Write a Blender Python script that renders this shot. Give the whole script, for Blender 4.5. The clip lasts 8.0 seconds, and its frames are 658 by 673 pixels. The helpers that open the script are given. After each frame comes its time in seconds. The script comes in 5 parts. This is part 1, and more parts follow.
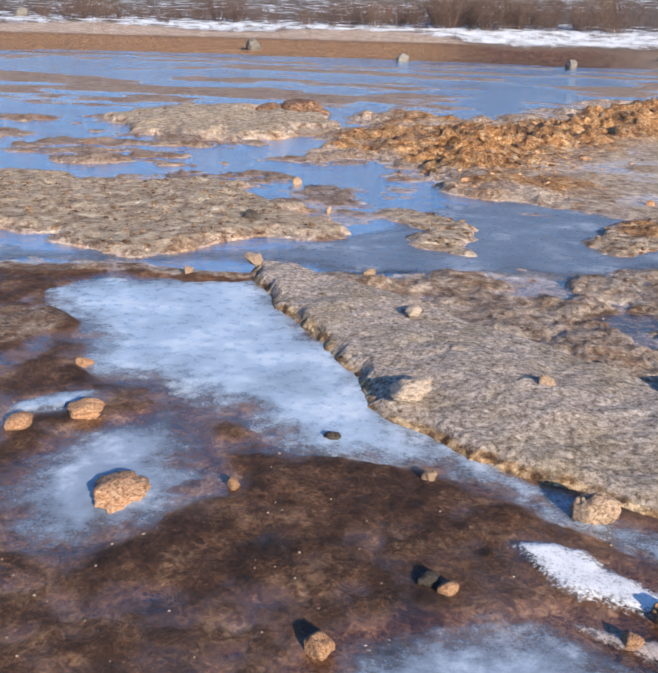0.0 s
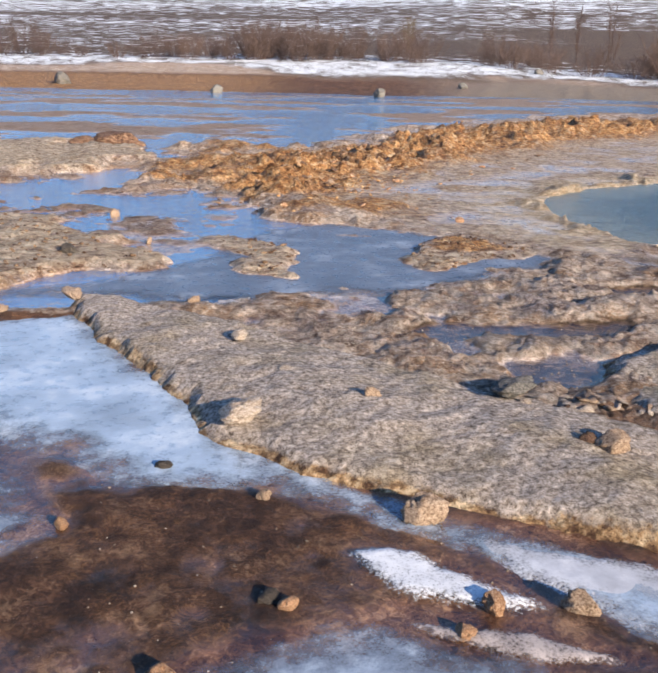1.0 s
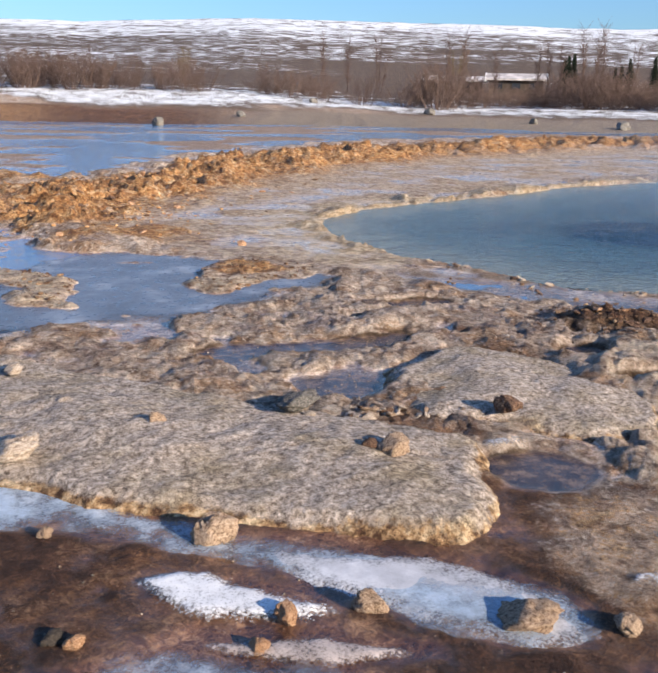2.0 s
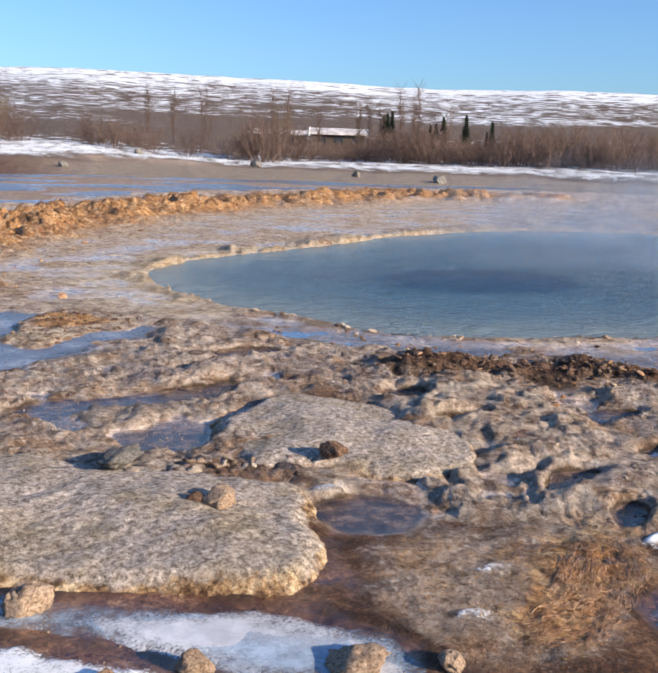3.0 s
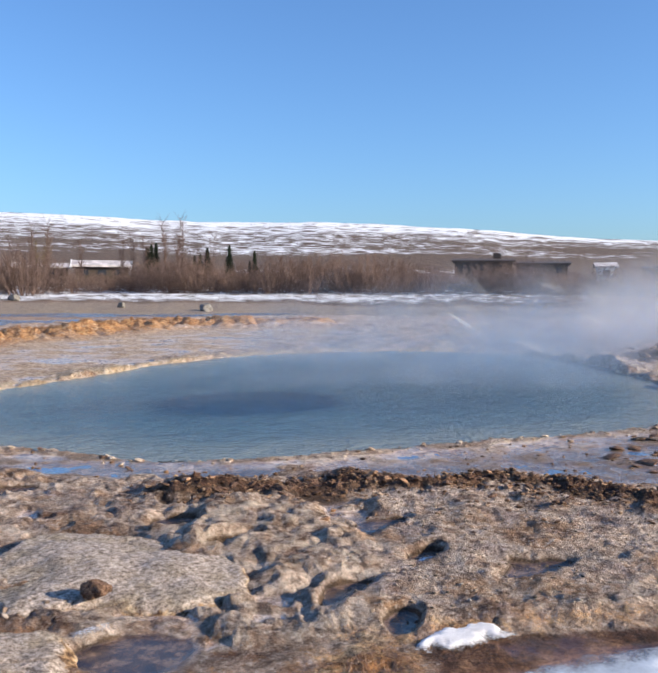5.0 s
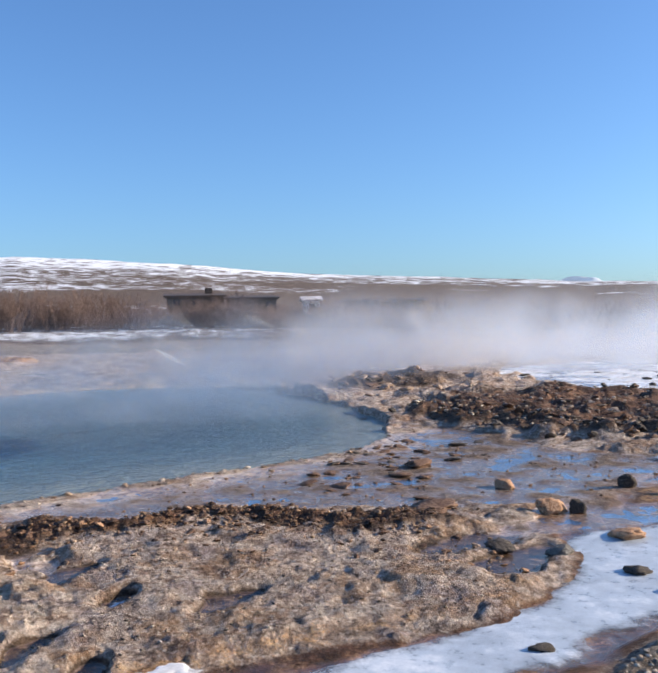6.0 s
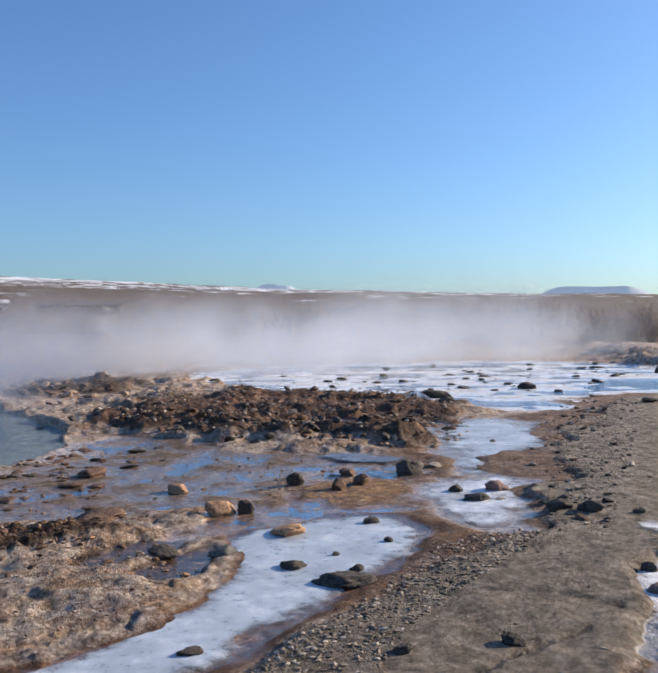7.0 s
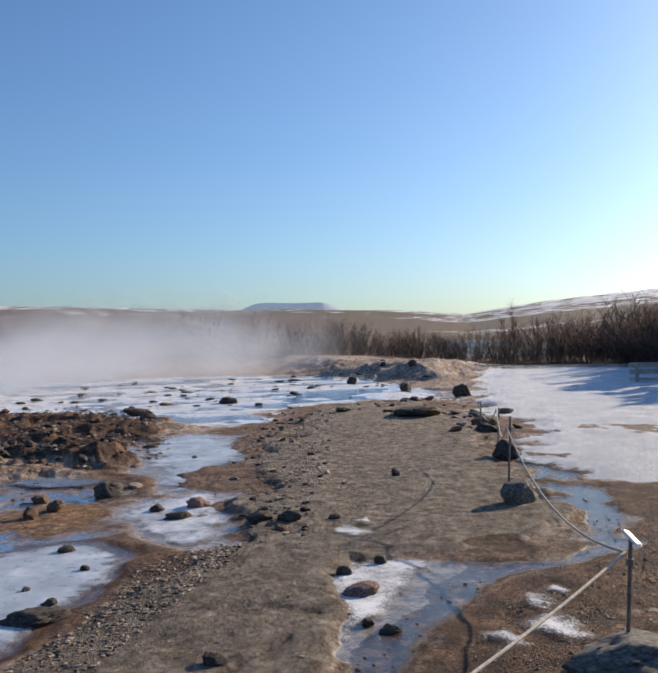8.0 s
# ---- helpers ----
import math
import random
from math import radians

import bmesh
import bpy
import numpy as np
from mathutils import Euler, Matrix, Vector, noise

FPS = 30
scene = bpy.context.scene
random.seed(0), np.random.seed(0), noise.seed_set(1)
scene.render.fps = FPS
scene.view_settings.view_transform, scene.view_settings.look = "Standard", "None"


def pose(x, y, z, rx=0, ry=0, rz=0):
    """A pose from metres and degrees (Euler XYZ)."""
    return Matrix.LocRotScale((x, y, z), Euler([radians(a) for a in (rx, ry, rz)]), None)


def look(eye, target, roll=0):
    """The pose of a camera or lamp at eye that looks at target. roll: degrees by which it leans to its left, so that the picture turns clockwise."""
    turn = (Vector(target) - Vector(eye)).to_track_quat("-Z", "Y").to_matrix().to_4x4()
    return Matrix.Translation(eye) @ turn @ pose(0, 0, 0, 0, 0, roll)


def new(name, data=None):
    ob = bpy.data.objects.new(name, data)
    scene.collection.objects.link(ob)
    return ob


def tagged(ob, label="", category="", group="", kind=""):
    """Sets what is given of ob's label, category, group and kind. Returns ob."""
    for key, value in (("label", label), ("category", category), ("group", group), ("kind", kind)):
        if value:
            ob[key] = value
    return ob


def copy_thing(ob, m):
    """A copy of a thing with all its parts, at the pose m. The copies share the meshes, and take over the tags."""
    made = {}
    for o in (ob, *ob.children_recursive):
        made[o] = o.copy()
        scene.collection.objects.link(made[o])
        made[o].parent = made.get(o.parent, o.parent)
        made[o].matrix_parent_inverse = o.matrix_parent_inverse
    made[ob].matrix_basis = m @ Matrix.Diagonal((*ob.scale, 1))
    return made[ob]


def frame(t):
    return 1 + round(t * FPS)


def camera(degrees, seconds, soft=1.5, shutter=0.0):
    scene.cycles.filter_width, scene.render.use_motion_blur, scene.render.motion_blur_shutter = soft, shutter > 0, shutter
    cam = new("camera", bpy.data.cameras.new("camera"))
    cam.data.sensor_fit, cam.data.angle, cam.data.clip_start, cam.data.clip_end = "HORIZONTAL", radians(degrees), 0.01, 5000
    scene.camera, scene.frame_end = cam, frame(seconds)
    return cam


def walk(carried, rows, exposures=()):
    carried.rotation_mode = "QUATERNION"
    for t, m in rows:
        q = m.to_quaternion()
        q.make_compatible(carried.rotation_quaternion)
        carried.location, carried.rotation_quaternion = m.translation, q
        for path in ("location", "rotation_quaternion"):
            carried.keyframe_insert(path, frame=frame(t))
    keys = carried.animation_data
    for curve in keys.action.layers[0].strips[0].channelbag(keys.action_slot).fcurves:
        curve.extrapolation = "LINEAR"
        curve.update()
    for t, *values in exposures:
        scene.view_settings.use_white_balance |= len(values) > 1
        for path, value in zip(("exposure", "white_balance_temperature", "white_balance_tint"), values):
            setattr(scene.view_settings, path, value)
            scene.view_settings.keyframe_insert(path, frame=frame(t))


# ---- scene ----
cam = camera(40.6, 8.0, 2.1)
PATH = [
    (0, (0.174, -0.474, 1.531), (0.122, 1.416, 0.881), 1.8),
    (0.5, (0.189, -0.481, 1.524), (0.25, 1.422, 0.914), 1.4),
    (1, (0.206, -0.493, 1.506), (0.526, 1.394, 0.927), 1.2),
    (1.5, (0.221, -0.508, 1.486), (0.733, 1.343, 0.926), 0.9),
    (2, (0.26, -0.514, 1.475), (1.024, 1.263, 0.963), 1.2),
    (2.2, (0.274, -0.512, 1.476), (1.11, 1.235, 0.976), 1.3),
    (3.3, (0.31, -0.526, 1.469), (1.501, 1.047, 1.141), 2.1),
    (3.5, (0.306, -0.529, 1.468), (1.549, 1.012, 1.188), 2.1),
    (4, (0.302, -0.537, 1.465), (1.634, 0.944, 1.277), 1.6),
    (4.2, (0.298, -0.546, 1.468), (1.657, 0.912, 1.307), 1.4),
    (5.3, (0.402, -0.519, 1.422), (2.001, 0.68, 1.343), -0.3),
    (5.5, (0.398, -0.553, 1.425), (2.082, 0.523, 1.345), -0.5),
    (6, (0.462, -0.645, 1.435), (2.301, 0.14, 1.41), -0.9),
    (6.5, (0.513, -0.745, 1.429), (2.452, -0.256, 1.401), -0.4),
    (7, (0.568, -0.841, 1.417), (2.563, -0.706, 1.396), -0.7),
    (7.5, (0.641, -0.884, 1.421), (2.623, -1.149, 1.427), -0.7),
    (8, (0.661, -0.878, 1.409), (2.591, -1.4, 1.412), -1.5),
]
walk(cam, [(t, look(eye, target, roll)) for t, eye, target, roll in PATH], [(0, 0.74, 6380, 10), (1.5, 0.74, 6600, 10), (3.5, 0.84, 6600, 10), (5.5, 0.84, 6450, 10), (6.5, 0.7, 6500, 10), (7.2, 0.5, 6680, 10), (8, 0.28, 6880, 10)])

# ---- light ----
SUN_AZ, SUN_EL = 152.0, 19.5
world = bpy.data.worlds.new("sky")
scene.world = world
world.use_nodes = True
wn = world.node_tree
sky = wn.nodes.new("ShaderNodeTexSky")
sky.sky_type, sky.sun_disc = "NISHITA", False
sky.sun_elevation, sky.sun_rotation = radians(SUN_EL), radians(SUN_AZ)
sky.altitude, sky.air_density, sky.dust_density, sky.ozone_density = 120, 1.0, 1.2, 3.3
wn.nodes["Background"].inputs["Strength"].default_value = 0.091
clear_blue = wn.nodes.new("ShaderNodeMix")
clear_blue.data_type, clear_blue.blend_type = "RGBA", "MULTIPLY"
clear_blue.inputs[0].default_value, clear_blue.inputs[7].default_value = 1.0, (0.8, 1.045, 1.34, 1)
wn.links.new(sky.outputs[0], clear_blue.inputs[6])
wn.links.new(clear_blue.outputs[2], wn.nodes["Background"].inputs[0])
sun = new("sun", bpy.data.lights.new("sun", "SUN"))
sun.data.energy, sun.data.angle, sun.data.color = 5.2, radians(0.6), (1.0, 0.855, 0.68)
sun_to = Vector((math.sin(radians(SUN_AZ)) * math.cos(radians(SUN_EL)), math.cos(radians(SUN_AZ)) * math.cos(radians(SUN_EL)), math.sin(radians(SUN_EL))))
sun.matrix_world = look(sun_to * 50, (0, 0, 0))
scene.cycles.transparent_max_bounces = 64

# ---- noise and plan helpers ----
RNG = np.random.default_rng(7)


def lattice(ix, iy, seed):
    h = ix.astype(np.int32).view(np.uint32) * np.uint32(374761393) + iy.astype(np.int32).view(np.uint32) * np.uint32(668265263) + np.uint32(seed * 974634777 & 0xFFFFFFFF)
    h = (h ^ (h >> np.uint32(13))) * np.uint32(1274126177)
    return ((h ^ (h >> np.uint32(16))) & np.uint32(0xFFFF)) * np.float32(1 / 65535)


def value_noise(x, y, seed=0):
    ix, iy = np.floor(x), np.floor(y)
    fx, fy = x - ix, y - iy
    u, v = fx * fx * fx * (fx * (6 * fx - 15) + 10), fy * fy * fy * (fy * (6 * fy - 15) + 10)
    a, b = lattice(ix, iy, seed), lattice(ix + 1, iy, seed)
    c, d = lattice(ix, iy + 1, seed), lattice(ix + 1, iy + 1, seed)
    return 2 * ((a * (1 - u) + b * u) * (1 - v) + (c * (1 - u) + d * u) * v) - 1


def fbm(x, y, freq, octaves=4, seed=0):
    total, amp, norm = 0.0, 1.0, 0.0
    for k in range(octaves):
        total = total + amp * value_noise(x * freq + 17.3 * k, y * freq - 9.1 * k, seed + k)
        norm, amp, freq = norm + amp, amp * 0.55, freq * 2.03
    return total / norm


def step(a, b, v):
    t = np.clip((v - a) / (b - a), 0, 1)
    return t * t * (3 - 2 * t)


def rounded(outline, times=2):
    p = np.array(outline, float)
    for _ in range(times):
        q = np.roll(p, -1, axis=0)
        p = np.stack([0.75 * p + 0.25 * q, 0.25 * p + 0.75 * q], axis=1).reshape(-1, 2)
    return p


def inside(outline, x, y, margin=3.0):
    """Signed distance to a closed outline, positive within, never below -margin."""
    p = np.array(outline, float)
    lo, hi = p.min(0) - margin, p.max(0) + margin
    near = (x > lo[0]) & (x < hi[0]) & (y > lo[1]) & (y < hi[1])
    out = np.full(x.shape, -margin)
    x, y = x[near], y[near]
    best = np.full(x.shape, margin * margin)
    odd = np.zeros(x.shape, bool)
    for (ax, ay), (bx, by) in zip(p, np.roll(p, -1, axis=0)):
        ex, ey = bx - ax, by - ay
        s = np.clip(((x - ax) * ex + (y - ay) * ey) / (ex * ex + ey * ey + 1e-12), 0, 1)
        best = np.minimum(best, (x - ax - s * ex) ** 2 + (y - ay - s * ey) ** 2)
        if ay != by:
            odd ^= ((ay > y) != (by > y)) & (x < ex * (y - ay) / ey + ax)
    out[near] = np.where(odd, 1, -1) * np.sqrt(best)
    return out


def along(line, x, y, margin=8.0):
    """Distance to an open line, and how far along it (0 to 1)."""
    p = np.array(line, float)
    lo, hi = p.min(0) - margin, p.max(0) + margin
    near = (x > lo[0]) & (x < hi[0]) & (y > lo[1]) & (y < hi[1])
    far, share = np.full(x.shape, 1e3), np.zeros(x.shape)
    x, y = x[near], y[near]
    best, where = np.full(x.shape, 1e3), np.zeros(x.shape)
    n = len(p) - 1
    for k in range(n):
        (ax, ay), (bx, by) = p[k], p[k + 1]
        ex, ey = bx - ax, by - ay
        s = np.clip(((x - ax) * ex + (y - ay) * ey) / (ex * ex + ey * ey), 0, 1)
        d = np.hypot(x - ax - s * ex, y - ay - s * ey)
        where = np.where(d < best, (k + s) / n, where)
        best = np.minimum(best, d)
    far[near], share[near] = best, where
    return far, share


# ---- the plan, in metres ----
MUD = [(-8, -1.5), (-8, 4.9), (-4, 4.8), (-1.9, 5.0), (-0.5, 5.1), (-0.1, 4.3), (0.4, 3.2), (0.8, 2.8), (1.3, 2.5), (1.8, 2.3), (2.2, 2.3), (2.45, 2.15), (2.8, 2.0), (3.3, 1.6), (3.6, 1.35), (4.3, 0.75), (3.9, 0.4), (2.6, 0.3), (1.6, 0.2), (1.2, -1.5)]
ALGAE = [(1.9, 1.6), (2.25, 2.25), (3.25, 1.75), (3.25, 1.3), (2.6, 0.9), (2.0, 1.0)]
FLAKES = [(-3.2, 4.1), (-1.65, 4.4), (-1.25, 3.75), (-2.2, 3.3), (-3.4, 3.3)]
WET = [(-70, 5.0), (-4, 4.9), (-1.5, 5.3), (0.0, 5.2), (0.9, 5.4), (1.7, 5.5), (2.7, 6.0), (3.4, 6.4), (2.4, 7.7), (1.5, 8.6), (0.7, 9.8), (0.9, 12), (2.2, 16), (6, 23.5), (14, 31), (28, 36), (40, 36), (46, 44), (34, 50), (10, 52), (-10, 58), (-70, 70)]
FLAT_NORTH = [(2.7, 7.6), (3.6, 6.4), (4.3, 6.4), (4.2, 8.5), (4.4, 10), (5.5, 11.2), (12, 14.5), (20, 16.5), (27, 21), (24, 26), (13, 22), (6.5, 17.5), (3.2, 13.4), (1.6, 10.3), (2.0, 9.0)]
FLAT_SOUTH = [(3.8, 5.9), (4.6, 4.7), (5.4, 4.0), (6.4, 3.1), (6.9, 2.2), (7.0, 1.1), (7.4, 0.4), (7.6, -0.3), (8.9, 0.0), (9.4, -0.9), (10.4, -0.5), (10.7, 0.7), (11.5, 1.9), (12.5, 3.0), (12.2, 3.6), (10.2, 3.4), (8.9, 3.7), (7.8, 4.3), (6, 5.0), (5, 5.7), (4.3, 7)]
POOL = [(4.25, 7.3), (4.2, 8.5), (4.45, 9.8), (5.5, 10.8), (7.5, 11.5), (12.3, 13.8), (16.5, 13.6), (19, 11), (18, 8), (14.9, 5.2), (12.1, 3.35), (10.2, 3.1), (8.9, 3.35), (7.8, 4.0), (6.1, 4.65), (5.0, 5.3), (4.7, 6.3)]
VENT = (8.1, 7.6)
SLAB_D = [(-4.2, 8.7), (-2.5, 8.5), (-1.7, 8.7), (-1.0, 8.5), (-0.5, 7.4), (0.0, 6.8), (0.0, 6.4), (-0.6, 6.1), (-1.1, 5.7), (-1.4, 5.45), (-1.9, 5.7), (-2.4, 6.1), (-3.4, 6.6)]
ISLAND_E = [(-3.9, 14), (-4.0, 17.2), (-2.5, 17.8), (-0.9, 15.8), (0.3, 14.7), (-1.0, 13), (-2, 12.7), (-2.8, 12.5)]
ISLETS = [[(0.4, 7.7), (0.9, 7.8), (1.25, 6.7), (1.05, 5.75), (0.75, 5.85), (0.68, 6.6)], [(2.1, 6.8), (2.5, 7.4), (3.1, 7.15), (3.3, 6.7), (2.45, 6.1), (2.05, 6.0)]]
MOUND_N = [(2.7, 5.7), (3.35, 6.2), (3.9, 5.5), (3.5, 4.9), (3.0, 4.3), (2.5, 4.5), (2.4, 5.1)]
SLAB_B = [(-0.56, 5.35), (-0.41, 4.67), (-0.1, 4.06), (0.14, 3.51), (0.2, 3.2), (0.37, 2.86), (0.6, 2.6), (0.8, 2.44), (1.04, 2.37), (1.15, 2.26), (1.4, 2.04), (1.65, 1.88), (1.86, 1.83), (2.05, 1.99), (2.28, 2.4), (2.36, 2.6), (2.19, 2.87), (1.82, 3.2), (1.4, 3.6), (0.98, 4.1), (0.6, 4.5), (0.05, 5.1), (-0.3, 5.4)]
SLAB_C = [(2.2, 3.2), (2.37, 3.68), (2.62, 3.87), (2.94, 4.0), (3.2, 3.92), (3.42, 3.65), (3.55, 3.3), (3.6, 2.95), (3.45, 2.55), (3.15, 2.38), (2.88, 2.4), (2.73, 2.64), (2.54, 2.83), (2.25, 2.88)]
CORAL = [(3.4, 3.5), (3.69, 3.76), (4.18, 3.87), (4.55, 3.8), (4.66, 3.45), (4.48, 3.02), (4.17, 2.56), (3.73, 2.29), (3.5, 2.36), (3.32, 2.5), (3.42, 2.8), (3.38, 3.1)]
FLOW = [(2.3, 1.2), (2.65, 1.45), (2.9, 1.64), (3.17, 1.64), (3.12, 1.4), (2.75, 1.18), (2.45, 1.05)]
SNOW_BAND = [(3.18, 1.46), (3.3, 1.55), (3.42, 1.52), (3.54, 1.44), (3.68, 1.36), (3.6, 1.26), (3.46, 1.29), (3.3, 1.38)]
CRUST = [(3.3, 1.7), (3.4, 2.35), (4.4, 2.5), (4.8, 3.0), (5.2, 3.3), (5.9, 2.5), (6.0, 1.4), (6.1, 0.9), (5.7, 0.35), (5.1, 0.25), (4.6, 0.55), (4.2, 0.95), (3.7, 1.4)]
PUDDLES = [(1.8, 4.44, 0.22, 0.13), (2.55, 4.4, 0.42, 0.13), (2.1, 3.58, 0.2, 0.12), (3.4, 5.27, 0.27, 0.13), (2.46, 2.28, 0.19, 0.17), (3.5, 2.12, 0.16, 0.1), (3.43, 1.69, 0.1, 0.06), (3.75, 3.11, 0.15, 0.07), (4.22, 2.16, 0.13, 0.07), (4.62, 2.72, 0.2, 0.13), (3.74, 3.7, 0.16, 0.14), (4.45, 1.62, 0.22, 0.09), (5.72, 0.42, 0.3, 0.14)]
ORANGE_ARC = [(1.1, 10.0), (1.8, 12.0), (3.6, 14.8), (7, 19.2), (12.5, 23.5), (22, 28), (28, 27)]
RIDGE_J = [(4.2, 4.25), (4.84, 3.9), (5.3, 3.55), (5.7, 3.1), (6.2, 2.75), (6.3, 2.35), (6.15, 1.6), (6.6, 1.25)]
RIDGE_K = [(13.6, 3.6), (12.9, 2.3), (12.4, 1.4), (12.0, 0.4), (11.7, -0.6), (11.3, -1.3)]
HEAP_K = [(13.9, 4.0), (12.6, 2.6), (11.8, 1.1), (11.4, -0.2), (10.9, -1.3), (12, -1.9), (16, -2.2), (20, -2), (21, 1.5), (18, 4.4)]
RIVER = [(2.9, 1.35), (3.5, 1.0), (3.95, 0.85), (4.4, 0.5), (4.9, 0.2), (5.5, 0.05), (6.15, 0.2), (6.3, 0.45), (6.6, 0.1), (7.15, -0.4), (7.25, -0.85), (6.8, -1.1), (6.2, -1.05), (5.7, -0.75), (5.2, -0.58), (4.7, -0.35), (4.4, -0.2), (3.9, 0.05), (3.2, 0.4), (2.6, 0.8)]
ICE_MID = [(8.4, -0.95), (9.1, -1.7), (8.8, -2.12), (7.7, -2.0), (6.75, -1.85), (6.5, -1.4), (7.2, -1.15)]
ICE_FAR = [(13.6, -1.4), (14.4, -2.7), (11.3, -3.05), (10.2, -2.1), (8.9, -1.85), (8.9, -1.35), (11, -1.45)]
ICE_PATH = [(5.65, -2.13), (6.05, -2.5), (5.84, -3.0), (5.52, -2.78), (5.25, -2.54), (4.96, -2.44), (4.7, -2.1), (4.3, -1.9), (4.5, -1.88), (5.0, -2.06), (5.31, -2.06)]
WHITE_ICE = [(20, 2.5), (28, 6), (36, 2), (36, -4), (34, -8.5), (27, -9.9), (18.6, -8.8), (19.5, -6.6), (17.5, -4.0), (15, -3.4), (15.5, -2.4), (19, -0.8)]
PLATE = [(4.0, -0.2), (4.75, -0.5), (5.65, -1.05), (6.25, -1.55), (6.9, -2.0), (8.8, -2.3), (11, -3.0), (17, -4.8), (19.3, -7.2), (15.7, -7.2), (10.6, -5.5), (8.9, -5.0), (6.4, -4.2), (5.85, -3.55), (6.15, -3.0), (5.95, -2.5), (5.6, -2.1), (4.9, -2.03), (4.2, -1.82), (3.0, -1.2), (2.6, -0.4)]
STREAM = [(3.9, -1.75), (4.24, -1.85), (4.76, -1.98), (5.0, -2.06), (5.65, -2.13), (6.05, -2.5), (5.84, -2.95), (5.72, -3.14), (5.66, -3.6), (5.8, -3.83), (6.14, -4.28), (7.07, -4.48), (8.29, -4.85), (9.35, -5.26), (10.0, -5.48), (9.9, -5.72), (8.2, -5.1), (7.26, -5.0), (6.53, -4.9), (5.77, -4.2), (5.5, -3.6), (5.45, -3.18), (5.0, -2.74), (4.6, -2.43), (4.1, -2.15)]
SNOW_FIELD = [(9.9, -5.9), (9.27, -5.5), (7.95, -5.2), (7.33, -5.6), (8, -9), (14, -26), (34, -30), (36, -19.5), (30, -14.6), (23, -10.9), (17.2, -8.3), (13.4, -7.35), (11, -6.5)]
BANK = [(25.5, -10.4), (35, -9.6), (48, -10.5), (60, -17), (36, -17), (29, -13.6)]
SAND = [(8.0, -0.05), (9.1, -0.5), (8.4, -1.15), (7.6, -1.0), (7.35, -0.4)]
ICE_A = [(-1.75, 4.55), (-1.45, 4.95), (-1.0, 4.95), (-0.45, 5.15), (-0.25, 4.65), (0.05, 4.1), (0.3, 3.5), (0.5, 2.95), (0.75, 2.6), (0.9, 2.3), (1.3, 2.05), (1.75, 1.75), (2.05, 1.35), (1.85, 1.2), (1.5, 1.35), (1.25, 1.75), (0.9, 2.05), (0.55, 2.4), (0.3, 2.52), (-0.1, 2.56), (-0.27, 2.85), (-0.5, 2.9), (-0.63, 3.2), (-1.15, 3.3), (-1.2, 3.8)]
ICE_B = [(-1.0, 2.6), (-0.95, 2.78), (-0.72, 2.95), (-0.5, 2.98), (-0.38, 2.75), (-0.3, 2.5), (-0.18, 2.32), (-0.34, 2.1), (-0.44, 1.9), (-0.68, 1.78), (-0.9, 1.86), (-1.05, 2.2)]
ICE_C = [(-1.3, 2.88), (-1.1, 3.12), (-0.88, 3.16), (-0.88, 3.02), (-1.1, 2.8)]
SNOW_P = [(0.67, 2.02), (0.84, 1.99), (1.00, 1.87), (1.13, 1.77), (1.24, 1.62), (1.10, 1.60), (0.89, 1.69), (0.76, 1.78), (0.68, 1.92)]
ICE_NEAR = [(0.12, 1.52), (0.45, 1.64), (0.74, 1.65), (0.96, 1.53), (1.2, 1.46), (1.2, 1.2), (0.9, 1.0), (0.4, 1.0), (0.05, 1.3)]
FROST = [(0.73, 1.66), (0.97, 1.61), (1.19, 1.50), (1.40, 1.38), (1.37, 1.28), (1.13, 1.36), (0.88, 1.48), (0.75, 1.57)]
ICE_TAIL = [(1.15, 2.14), (1.40, 1.98), (1.65, 1.83), (1.81, 1.56), (1.90, 1.34), (1.81, 1.17), (1.60, 1.30), (1.42, 1.55), (1.25, 1.77), (1.12, 1.97)]

SKYLINE = [(-180, 3.0), (-60, 3.6), (-5, 4.0), (6, 4.2), (18, 4.75), (34, 4.6), (40, 4.38), (47.5, 4.45), (57, 4.13), (63, 3.5), (71, 3.08), (82, 2.55), (95, 2.08), (107, 1.72), (114, 1.32), (119, 1.95), (125, 2.5), (140, 3.0), (180, 3.0)]
FOOT = [(-180, 0.4), (-20, 0.3), (7, 0.5), (17, 0.5), (29, -0.2), (60, -0.05), (85, -0.6), (104, -1.17), (117, -2.1), (180, -2.1)]
HEDGE = [(-180, 80), (75, 80), (92, 70), (104, 55), (117, 38), (180, 38)]


